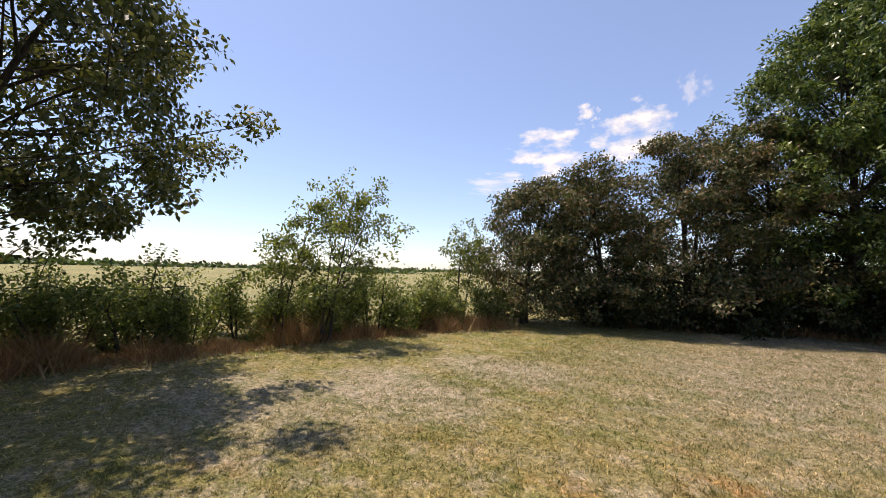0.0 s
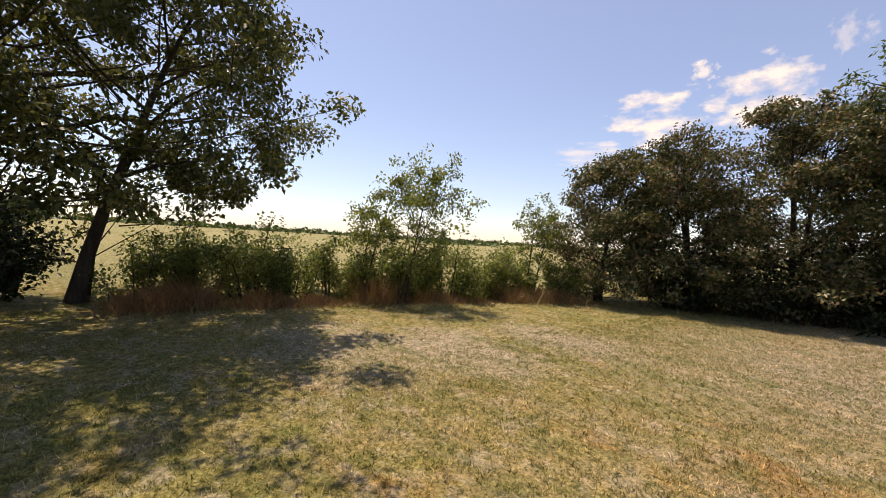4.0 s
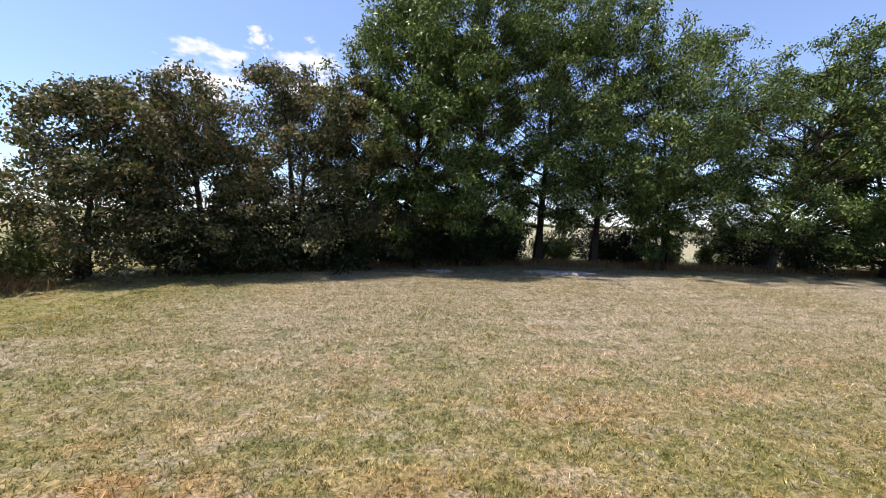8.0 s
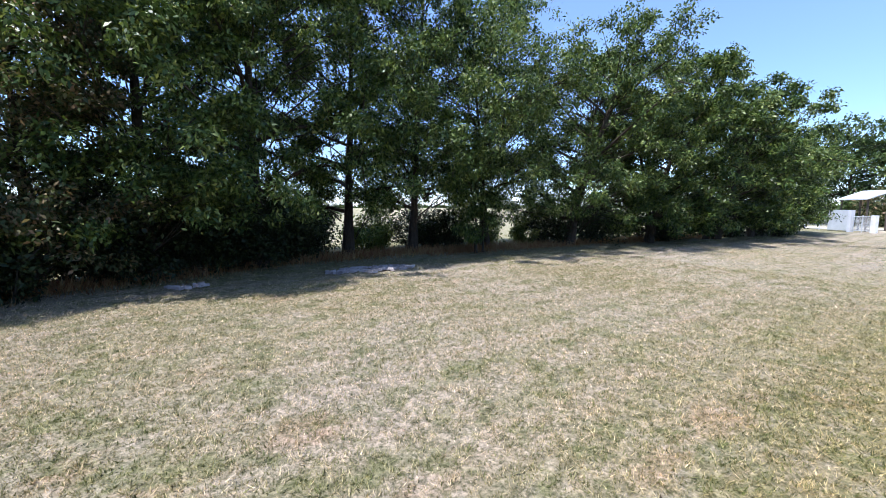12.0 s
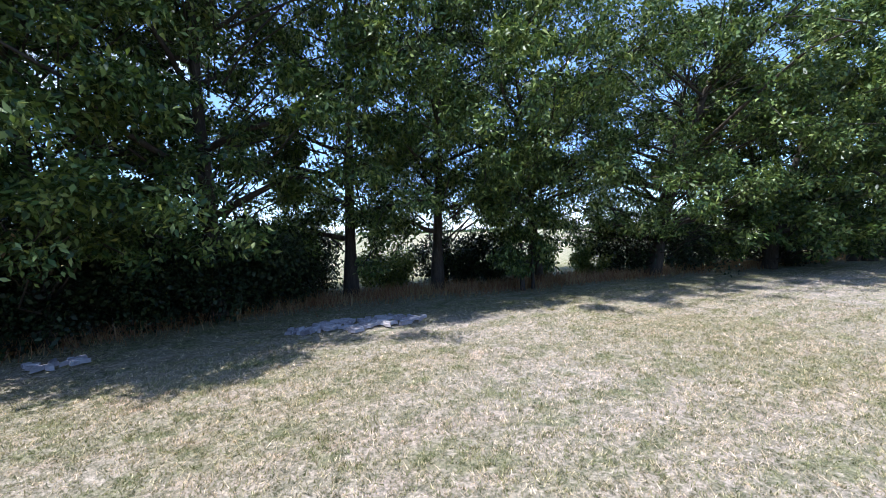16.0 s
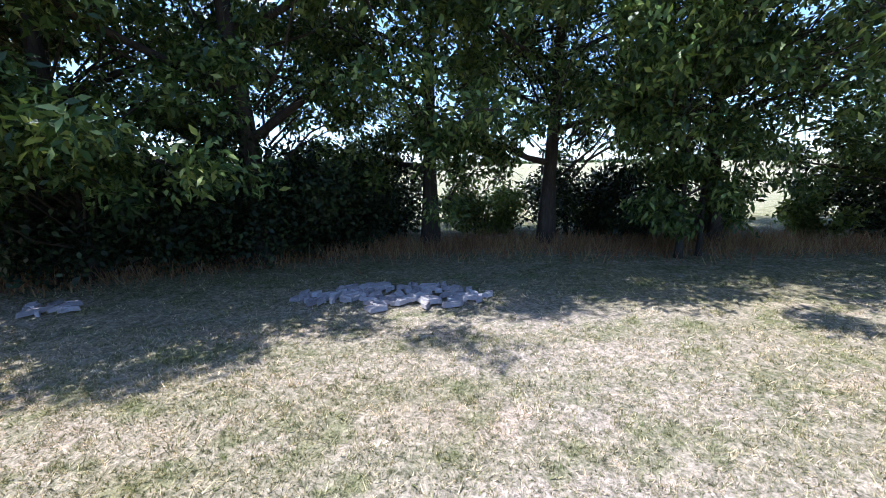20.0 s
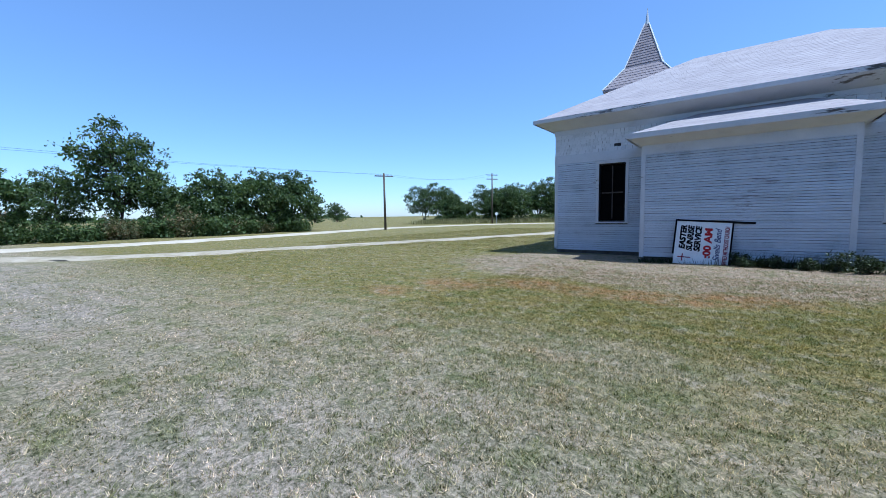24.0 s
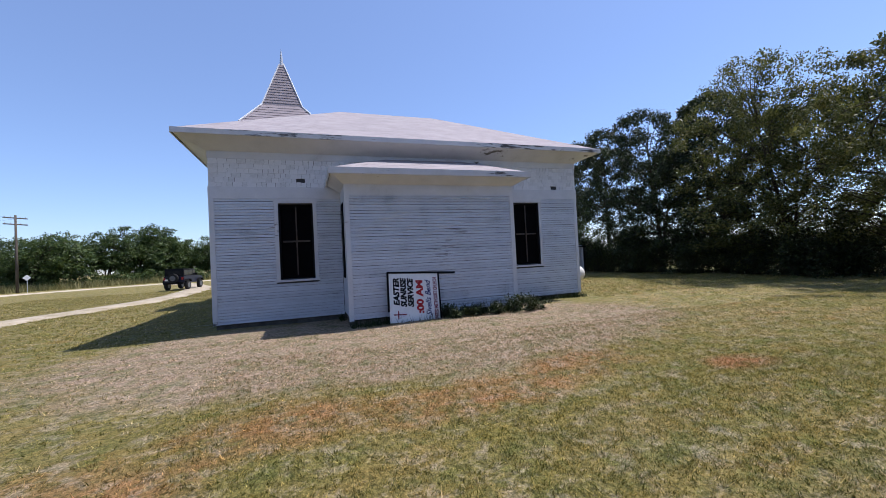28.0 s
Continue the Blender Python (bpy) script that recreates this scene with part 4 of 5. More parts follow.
for sx, sy in ((-1, -1), (1, -1), (1, 1), (-1, 1)):
    cap = bmesh.new()
    rod(cap, (TX + sx * 1.91, TY + sy * 1.91, 8.63), (TX + sx * 0.97, TY + sy * 0.97, 9.87), 0.04, sides=6)
    rod(cap, (TX + sx * 0.97, TY + sy * 0.97, 9.87), (TX + sx * 0.11, TY + sy * 0.11, 12.43), 0.035, sides=6)
    part("hip_cap", local(cap), WHITE_METAL, sp, "white metal hip capping")
fin = bmesh.new()
rod(fin, (TX, TY, 12.35), (TX, TY, 12.5), 0.13, 0.11)
rod(fin, (TX, TY, 12.5), (TX, TY, 13.3), 0.10, 0.01)
bmesh.ops.translate(fin, verts=fin.verts, vec=-CO)
part("finial", fin, GALV, sp, "grey-green metal finial")


# ---------------------------------------------------------------- beside the church
def make_sign():
    """A hand-lettered board set on its side against the annexe."""
    s = empty("sign_board", (-11.42, 5.42, 0.0), "white church service sign lying on its side against the wall", "sign")
    s.rotation_euler = (radians(-14), radians(3), 0)
    W, H = 1.42, 1.36
    part("panel", a_box(0, W, 0, 0.025, 0.0, H), BOARD_WHITE, s)
    part("frame_rail", a_box(-0.05, W + 0.55, -0.012, 0.03, H, H + 0.055), BLACK, s, "black top rail running past the board")
    part("frame_rail", a_box(-0.05, 0, -0.012, 0.03, 0.3, H), BLACK, s)
    part("frame_rail", a_box(W, W + 0.045, -0.012, 0.03, 0.0, H), BLACK, s)

    def words(text, x, z, size, mat, shear=0.0, stretch=1.0, heavy=0.006):
        cu = bpy.data.curves.new("lettering", "FONT")
        cu.body, cu.size, cu.shear, cu.extrude, cu.offset = text, size, shear, 0.002, heavy
        cu.align_x = "LEFT"
        ob = new("lettering", cu)
        cu.materials.append(mat)
        me = bpy.data.meshes.new_from_object(ob)
        bpy.data.objects.remove(ob)
        me.materials.clear()
        me.materials.append(mat)
        o = new("lettering", me)
        o.parent = s
        # reads upwards: the words' x runs along the board's z
        o.matrix_local = Matrix(((0, -1, 0, x), (0, 0, -1, -0.004), (1, 0, 0, z), (0, 0, 0, 1))) @ Matrix.Diagonal((stretch, 1, 1, 1))
        return o

    words("EASTER", 0.27, 0.47, 0.215, BLACK, 0.2, 1.05, 0.011)
    words("SUNRISE", 0.47, 0.42, 0.215, BLACK, 0.2, 0.98, 0.011)
    words("SERVICE", 0.67, 0.42, 0.215, BLACK, 0.2, 1.0, 0.011)
    words(":00 AM", 0.95, 0.24, 0.26, RED, 0.0, 1.22, 0.012)
    words("Sivells Bend", 1.18, 0.16, 0.225, BLUE, 0.35, 0.92, 0.003)
    words("UNITED METHODIST CHURCH", 1.37, 0.03, 0.15, CROSS, 0.0, 0.585, 0.005)
    c = bmesh.new()
    box(c, 0.10, 0.46, -0.004, 0.0, 0.205, 0.235)
    box(c, 0.22, 0.25, -0.0045, -0.0005, 0.10, 0.33)
    part("cross", c, CROSS, s, "maroon painted cross")


make_sign()


def make_tank():
    t = empty("gas_tank", (0.0, 13.2, 0), "rusty-stained white propane tank on short feet", "tank")
    t.rotation_euler = (0, 0, radians(-72))
    R, L = 0.38, 1.5
    prof = [(-L / 2 - 0.30, 0.0)] + [(-L / 2 - 0.30 * math.cos(a), R * math.sin(a)) for a in np.linspace(0.15, math.pi / 2, 6)]
    prof += [(L / 2 + 0.30 * math.cos(a), R * math.sin(a)) for a in np.linspace(math.pi / 2, 0.15, 6)] + [(L / 2 + 0.30, 0.0)]
    bm = bmesh.new()
    rings = [[bm.verts.new((x, r * math.cos(2 * math.pi * k / 24), 0.47 + r * math.sin(2 * math.pi * k / 24))) for k in range(24)] for x, r in prof[1:-1]]
    for a, b in zip(rings, rings[1:]):
        for k in range(24):
            bm.faces.new((a[k], a[(k + 1) % 24], b[(k + 1) % 24], b[k]))
    bm.faces.new(rings[0][::-1])
    bm.faces.new(rings[-1])
    part("shell", bm, TANK_PAINT, t, smooth=True)
    for x in (-0.6, 0.6):
        part("foot", a_box(x - 0.06, x + 0.06, -0.34, 0.34, -0.03, 0.16), CONCRETE, t)
    bm = bmesh.new()
    rod(bm, (-0.55, 0, 0.80), (-0.55, 0, 0.98), 0.14, 0.13, 12)
    part("valve_cover", bm, WHITE_METAL, t)


make_tank()


def make_metal_shed():
    s = empty("metal_shed", (4.3, 19.6, 0), "low ribbed grey metal shed with a white end and black trim", "shed")
    s.rotation_euler = (0, 0, radians(-5))
    w, d, h = 2.4, 2.2, 1.95

    def ribbed(length, height, m, mat):
        n = int(length / 0.3)
        p = length / n
        edge = [(k * p + f * p, y) for k in range(n) for f, y in ((0.0, 0.0), (0.60, 0.0), (0.68, -0.035), (0.92, -0.035))] + [(length, 0.0), (length, 0.03), (0.0, 0.03)]
        bm = bmesh.new()
        lo, hi = [bm.verts.new((x, y, 0)) for x, y in edge], [bm.verts.new((x, y, height)) for x, y in edge]
        for i in range(len(edge)):
            q = (i + 1) % len(edge)
            bm.faces.new((lo[i], lo[q], hi[q], hi[i]))
        bm.faces.new(hi)
        bm.faces.new(lo[::-1])
        o = part("wall", bm, mat, s)
        o.matrix_local = m

    ribbed(w, h, pose(-w / 2, -d / 2, -0.03), GALV)
    ribbed(w, h, pose(w / 2, d / 2, -0.03, 0, 0, 180), GALV)
    ribbed(d, h, pose(w / 2, -d / 2, -0.03, 0, 0, 90), GALV)
    part("end_wall", a_box(-w / 2 - 0.01, -w / 2 + 0.03, -d / 2 + 0.03, d / 2 - 0.03, -0.03, h), WHITE_METAL, s, "white painted end wall")
    part("door", a_box(-w / 2 - 0.03, -w / 2 - 0.012, -0.75, 0.15, 0.03, h - 0.12, bevel=0.006), WHITE_METAL, s)
    for x in (-w / 2, w / 2):
        for y in (-d / 2, d / 2):
            part("corner_trim", a_box(x - 0.05, x + 0.05, y - 0.05, y + 0.05, -0.03, h - 0.005), BLACK, s)
    bm = bmesh.new()
    prism(bm, [(-d / 2 - 0.12, h), (d / 2 + 0.12, h + 0.16), (d / 2 + 0.12, h + 0.22), (-d / 2 - 0.12, h + 0.06)], -w / 2 - 0.1, w / 2 + 0.1, "x")
    part("roof", bm, GALV, s)
    part("roof_trim", a_box(-w / 2 - 0.11, w / 2 + 0.11, -d / 2 - 0.15, -d / 2 - 0.122, h - 0.03, h + 0.07), BLACK, s)


make_metal_shed()


def make_gate():
    """White gate pillars, mesh gates and a small shelter at the road."""
    g = empty("gate_pillars", (-40.6, -14.2, 0), "white gate pillars with a panel and wire-mesh gate by the road", "gate")
    g.rotation_euler = (0, 0, radians(62))
    part("panel", a_box(-1.75, -0.3, -0.06, 0.06, 0.05, 1.5, bevel=0.02), GALV, g, "blue-grey sheet-metal panel")
    part("pillar", a_box(1.2, 1.5, -0.12, 0.12, -0.05, 1.15, bevel=0.02), WHITE_METAL, g)
    part("pillar", a_box(-0.29, -0.05, -0.15, 0.15, -0.05, 1.5, bevel=0.02), TRIM, g)
    bm = bmesh.new()
    for z in (0.1, 1.05):
        rod(bm, (-3.6, 0, z), (-1.05, 0, z), 0.025)
        rod(bm, (-0.05, 0, z), (1.2, 0, z), 0.025)
    for x in (-3.6, -2.4, -1.1, 0.0, 0.6, 1.15):
        rod(bm, (x, 0, -0.05), (x, 0, 1.15), 0.03)
    part("gate_frame", bm, GALV, g)
    bm = bmesh.new()
    for k in range(30):
        for a, b in ((-3.6, -1.1), (0.0, 1.15)):
            n = (b - a) / 30
            x = a + k * n
            rod(bm, (x, 0, 0.1), (min(b, x + 0.25), 0, 1.05), 0.005, sides=4)
            rod(bm, (min(b, x + 0.25), 0, 0.1), (x, 0, 1.05), 0.005, sides=4)
    part("wire_mesh", bm, GALV, g)
    s = empty("shelter", (-42.6, -14.3, 0), "small open shelter with a pale tin roof on posts", "shelter")
    s.rotation_euler = (0, 0, radians(62))
    for x in (-0.9, 0.9):
        for y in (-0.7, 0.7):
            part("post", rod(bmesh.new(), (x, y, -0.05), (x, y, 2.3 + 0.4 * (y > 0)), 0.06), POLE_WOOD, s)
    bm = bmesh.new()
    prism(bm, [(-1.0, 2.2), (1.0, 2.85), (1.0, 2.91), (-1.0, 2.26)], -1.1, 1.1, "x")
    part("roof", bm, GALV, s)


make_gate()


def make_pole(at, h, arms, label):
    p = empty("utility_pole", at, label, "utility pole", "poles along the road")
    part("pole", rod(bmesh.new(), (0, 0, -0.3), (0.0, 0, h), 0.16, 0.10, 10), POLE_WOOD, p, smooth=True)
    for k in range(arms):
        z = h - 0.35 - 0.75 * k
        arm = part("crossarm", a_box(-1.15, 1.15, -0.06, 0.06, z - 0.06, z + 0.06, bevel=0.01), POLE_WOOD, p)
        for x in (-1.0, -0.45, 0.45, 1.0):
            part("insulator", rod(bmesh.new(), (x, 0, z + 0.06), (x, 0, z + 0.2), 0.045, 0.03, 8), GALV, arm)
    p.rotation_euler = (0, 0, radians(60))
    return p


make_pole((-44.5, 25.8, 0), 6.9, 1, "weathered wooden utility pole with one crossarm")
make_pole((-45.8, 54.8, 0), 9.2, 2, "weathered wooden utility pole with two crossarms")


def make_road_sign():
    g = empty("road_sign", (-45.0, 55.0, 0), "small pale diamond road sign on a thin post", "sign")
    part("post", rod(bmesh.new(), (0, 0, -0.1), (0, 0, 1.75), 0.035, sides=8), GALV, g)
    p = part("plate", a_box(-0.26, 0.26, -0.01, 0.01, -0.26, 0.26, bevel=0.006), BOARD_WHITE, g)
    p.matrix_local = pose(0, -0.05, 1.75, 0, 0, 30) @ pose(0, 0, 0, 0, 45, 0)


make_road_sign()


def make_wires():
    w = empty("power_line", (-44.5, 25.8, 0), "thin sagging power cables between the road poles", "cable")
    for k in (-1.0, 1.0):
        lines = []
        for a, b, za, zb in (((0, 0), (-1.3, 29.0), 6.75, 8.95), ((0, 0), (-4.4, -64.6), 6.75, 7.4)):
            u = np.linspace(0, 1, 17)
            lines.append((np.stack([a[0] + (b[0] - a[0]) * u + k * 0.5, a[1] + (b[1] - a[1]) * u + k * 0.87, za + (zb - za) * u - 3.2 * u * (1 - u)], 1), np.full(17, 0.007)))
        v, loops = tube_arrays(lines, 4)
        arrays("cable", v, np.full(len(loops), 4), loops.ravel(), BLACK, w)


make_wires()


def make_jeep():
    """Seen from behind on its left quarter; x runs to the front."""
    j = empty("off_road_car", (-24.2, 36.5, 0.03), "dark blue-black boxy off-road car with a rear spare wheel", "car")
    j.rotation_euler = (0, 0, radians(82))
    bm = prism(bmesh.new(), [(-1.95, 0.55), (1.9, 0.55), (1.98, 0.8), (1.95, 1.12), (0.75, 1.2), (-1.92, 1.2)], -0.78, 0.78)
    bmesh.ops.bevel(bm, geom=list(bm.edges), offset=0.04, segments=2, affect="EDGES")
    part("body", bm, CAR_PAINT, j, smooth=False)
    bm = prism(bmesh.new(), [(-1.90, 1.19), (0.72, 1.19), (0.42, 1.80), (-1.82, 1.84)], -0.74, 0.74)
    bmesh.ops.bevel(bm, geom=list(bm.edges), offset=0.04, segments=2, affect="EDGES")
    part("hardtop", bm, BLACK, j)
    for y in (-0.752, 0.734):
        for a, b in ((-1.72, -0.85), (-0.75, -0.12), (-0.04, 0.42)):
            part("side_window", prism(bmesh.new(), [(a, 1.27), (b + 0.1 * (b > 0.3), 1.27), (b, 1.70), (a, 1.70)], y, y + 0.018), CAR_GLASS, j)
    part("rear_window", a_box(-1.905, -1.875, -0.52, 0.52, 1.30, 1.68), CAR_GLASS, j)
    part("rear_bumper", a_box(-2.12, -1.96, -0.78, 0.78, 0.50, 0.68, bevel=0.02), BLACK, j)
    part("number_plate", a_box(-2.0, -1.985, 0.38, 0.66, 0.80, 0.95), BOARD_WHITE, j)
    for y in (-0.70, 0.70):
        part("tail_lamp", a_box(-1.99, -1.955, y - 0.07, y + 0.07, 0.88, 1.08), LAMP_RED, j)
        part("mirror", a_box(0.42, 0.52, y * 1.2 - 0.09, y * 1.2 + 0.09, 1.22, 1.40, bevel=0.02), BLACK, j)

    def wheel(m, name):
        bm = bmesh.new()
        rod(bm, (0, -0.13, 0), (0, 0.13, 0), 0.40, sides=24)
        bmesh.ops.bevel(bm, geom=[e for e in bm.edges if len(e.link_faces) == 2 and e.calc_face_angle(0) > 1], offset=0.04, segments=2, affect="EDGES")
        w = part(name, bm, RUBBER, j)
        w.matrix_local = m
        part("rim", rod(bmesh.new(), (0, -0.135, 0), (0, 0.135, 0), 0.23, sides=20), CHROME, w)

    for x in (-1.25, 1.28):
        for y in (-0.80, 0.80):
            wheel(pose(x, y, 0.38), "wheel")
            bm = bmesh.new()
            prism(bm, [(x - 0.55, 0.72), (x - 0.36, 0.92), (x + 0.36, 0.92), (x + 0.55, 0.72), (x + 0.5, 0.66), (x + 0.33, 0.84), (x - 0.33, 0.84), (x - 0.5, 0.66)], y - 0.16, y + 0.16)
            part("wheel_arch", bm, BLACK, j)
    wheel(pose(-2.14, -0.05, 1.02, 0, 0, 90), "spare_wheel")


make_jeep()

# ---------------------------------------------------------------- stones under the trees
def make_stones():
    rng = np.random.default_rng(9)
    for k in range(120):
        a, r = rng.uniform(0, 2 * np.pi), math.sqrt(rng.uniform(0, 1))
        x, y = -6.1 + 1.25 * r * math.cos(a), -13.95 + 0.48 * r * math.sin(a)
        if k > 104:
            x, y = -1.9 + 0.6 * r * math.cos(a), -13.5 + 0.2 * r * math.sin(a)
        n, s = int(rng.integers(4, 7)), rng.uniform(0.04, 0.15)
        t = rng.uniform(0.015, 0.035)
        bm = bmesh.new()
        long, slim = rng.uniform(1.0, 1.7), rng.uniform(0.35, 0.8)
        turn = np.sort(rng.uniform(0, 2 * np.pi, n) * 0.35 + np.arange(n) * 2 * np.pi / n)
        out = [(s * long * rng.uniform(0.6, 1.2) * math.cos(a), s * slim * rng.uniform(0.6, 1.1) * math.sin(a)) for a in turn]
        lo, hi = [bm.verts.new((px * 1.05, py * 1.05, -0.03)) for px, py in out], [bm.verts.new((px * 0.95, py * 0.95, t)) for px, py in out]
        bm.faces.new(hi)
        bm.faces.new(lo[::-1])
        for i in range(n):
            q = (i + 1) % n
            bm.faces.new((lo[i], lo[q], hi[q], hi[i]))
        st = part("stone", bm, STONE)
        st.matrix_world = pose(x, y, 0.006 + 0.012 * max(0, 1 - r * 1.3) + 0.006 * (k % 3), rng.uniform(-6, 6), rng.uniform(-6, 6), rng.uniform(0, 360))
        tagged(st, "flat pale broken stone lying in shade on the grass", "stone", "scatter of flat stones")


make_stones()

# ---------------------------------------------------------------- trees beyond the road
FARG = "trees beyond the road"
far_kinds = [plant_tree("tree", (-57.5, 3.0), 10.4, 3.6, 9000, "tall many-stemmed tree standing above roadside scrub", LEAF_FAR, 0.16, 0.3, 14, (0, 0), 201, 0.40, (0.34, 0.17), FARG, stems=3, sides=4, fill=8),
             plant_tree("tree", (-60.0, -13.0), 10.6, 4.4, 9500, "broad rounded tree beyond the gravel road", LEAF_FAR, 0.2, 0.22, 16, (0, 0), 202, 0.40, (0.34, 0.17), FARG, stems=2, sides=4, fill=8),
             plant_tree("tree", (-55.0, 16.0), 7.2, 3.6, 8500, "low spreading tree beyond the gravel road", LEAF_FAR, 0.14, 0.1, 13, (0, 0), 203, 0.40, (0.34, 0.17), FARG, stems=2, sides=4, fill=8)]
for k, x, y, r, s in [(1, -58.0, -19.5, 40, 0.95), (2, -57.0, -5.0, 80, 0.85), (2, -55.6, 11.0, 120, 0.95), (2, -58, -9, 10, 0.9), (2, -56, 7.5, 300, 0.7), (2, -54.5, 19.5, 210, 1.0), (1, -60, -1, 200, 0.62), (0, -63, -26, 200, 0.9), (1, -62.0, 9.0, 250, 0.6),
                      (2, 60, 13.2, 35, 0.55), (2, 64, 15.5, 95, 0.5), (1, 14, 34, 75, 0.9), (2, 8, 33, 145, 1.15), (1, 17, 42, 10, 0.9), (2, -92, 40, 0, 0.8), (2, -110, 62, 90, 0.8), (2, -120, 78, 30, 0.9)]:
    c = copy_thing(far_kinds[k], pose(x, y, -0.03, 0, 0, r))
    c.scale = (s, s, s)
rng = np.random.default_rng(55)
for i in range(30):
    f = i / 29
    c = copy_thing(far_kinds[int(rng.choice([1, 2, 2, 0]))], pose(-61 + 52 * f + rng.normal(0, 1), 58 + 37 * f + rng.normal(0, 2.5), -0.03, 0, 0, rng.uniform(0, 360)))
    s = rng.uniform(0.62, 1.0)
    c.scale = (s * rng.uniform(1.0, 1.3), s * rng.uniform(1.0, 1.3), s)
kinds = [plant_shrub((-54.0, -16.5), 2.6, 1.8, 2600, "rust-coloured scrub along the far side of the road", LEAF_BROWN, 220, (0.28, 0.15), "roadside scrub", 12, clump=0.34),
         plant_shrub((-53.6, -12.5), 2.2, 1.7, 2600, "dense green scrub along the far side of the road", LEAF_FAR, 221, (0.28, 0.15), "roadside scrub", 12, clump=0.34)]
rng = np.random.default_rng(31)
for i in range(26):
    y = -28 + i * 1.95
    if y > 19:
        break
    c = copy_thing(kinds[0 if rng.random() < 0.6 else 1], pose(-52.6 - 1.8 * rng.random() + 0.02 * y, y + rng.normal(0, 0.5), -0.03, 0, 0, rng.uniform(0, 360)))
    s = rng.uniform(0.45, 1.1)
    c.scale = (s, s, s)
for i in range(22):
    c = copy_thing(kinds[1], pose(-57.5 + i * 2.2, 56 + i * 1.2 + rng.normal(0, 0.8), -0.03, 0, 0, rng.uniform(0, 360)))
    s = rng.uniform(0.7, 1.1)
    c.scale = (s, s, s * 0.8)


def far_woods():
    """Low dark woods at the edge of the fields."""
    rng = np.random.default_rng(77)
    vs, lo = [], []
    n = 16000
    for (x0, y0), (x1, y1), h in (((250, 260), (620, -300), 4.5), ((620, -300), (300, -820), 5.5), ((300, -820), (-420, -760), 5.5), ((-420, -760), (-700, -200), 6), ((-700, -200), (-520, 420), 6), ((160, -150), (150, -95), 2.2)):
        m = n // 5 if h > 3 else 600
        f = rng.uniform(0, 1, m)
        c = np.stack([x0 + (x1 - x0) * f + rng.normal(0, 6, m), y0 + (y1 - y0) * f + rng.normal(0, 6, m), np.abs(rng.normal(0, 0.4, m)) * h * (0.6 + 0.5 * np.sin(f * 40) ** 2)], 1)
        v, l = leaf_arrays(c, 0.4, m, 5.0 if h > 3 else 2.0, 4.0 if h > 3 else 1.4, rng, 0.1)
        vs.append(v)
    v = np.concatenate(vs)
    ob = arrays("far_woods", v, np.full(len(v) // 4, 4), np.arange(len(v)), LEAF_FAR)
    tagged(ob, "low dark line of woods on the horizon", "woods", kind="stuff")


far_woods()


def cloud_material(scale, seed):
    m, n, l, b = material("cloud_white", 1.0, 0.0)
    c = n.new("ShaderNodeTexCoord").outputs["Object"]
    mp = n.new("ShaderNodeMapping")
    mp.inputs["Location"].default_value = (seed * 7.3, seed * 3.1, 0)
    l.new(c, mp.inputs["Vector"])
    f = noise_node(n, l, 2.0, 7, 0.55, mp.outputs[0])
    sep = n.new("ShaderNodeSeparateXYZ")
    l.new(c, sep.inputs[0])
    rr = calc(n, l, "ADD", calc(n, l, "POWER", calc(n, l, "ABSOLUTE", sep.outputs[0]), 2.2), calc(n, l, "POWER", calc(n, l, "ABSOLUTE", sep.outputs[1]), 2.0))
    d = calc(n, l, "SUBTRACT", calc(n, l, "MULTIPLY", calc(n, l, "SUBTRACT", f, 0.36), 3.6), rr)
    a = calc(n, l, "MULTIPLY", d, 1.5, True)
    e = n.new("ShaderNodeEmission")
    r = ramp(n, [(0.3, (0.80, 0.84, 0.92)), (0.7, (1.0, 1.0, 1.0))])
    l.new(f, r.inputs[0])
    l.new(r.outputs[0], e.inputs[0])
    e.inputs[1].default_value = 0.78
    t = n.new("ShaderNodeBsdfTransparent")
    s = n.new("ShaderNodeMixShader")
    l.new(calc(n, l, "MULTIPLY", a, scale), s.inputs[0])
    l.new(t.outputs[0], s.inputs[1])
    l.new(e.outputs[0], s.inputs[2])
    l.new(s.outputs[0], n["Material Output"].inputs[0])
    return m


def make_cloud(at, w, h, dense, seed):
    bm = bmesh.new()
    bm.faces.new([bm.verts.new(q) for q in ((-1, -1, 0), (1, -1, 0), (1, 1, 0), (-1, 1, 0))])
    ob = part("backdrop_cloud", bm, cloud_material(dense, seed))
    ob.matrix_world = Matrix.Translation(at) @ (Vector((0, 0, 1.6)) - Vector(at)).to_track_quat("Z", "Y").to_matrix().to_4x4() @ Matrix.Diagonal((w, h, 1, 1))
    ob.visible_shadow = False
    tagged(ob, "small white cumulus cloud low in a hazy sky", "cloud", "fair-weather clouds", "structure")


make_cloud((746, -1527, 520), 260, 130, 1.0, 1)
make_cloud((451, -1638, 565), 230, 150, 0.95, 2)
make_cloud((633, -1577, 674), 60, 62, 0.8, 3)
make_cloud((930, -1422, 383), 230, 60, 0.55, 4)
make_cloud((269, -1678, 709), 70, 80, 0.35, 5)

# ---------------------------------------------------------------- grass
rng = np.random.default_rng(12)


def scatter(x0, x1, y0, y1, n):
    p = np.stack([rng.uniform(x0, x1, n), rng.uniform(y0, y1, n), np.full(n, -0.015)], 1)
    return p


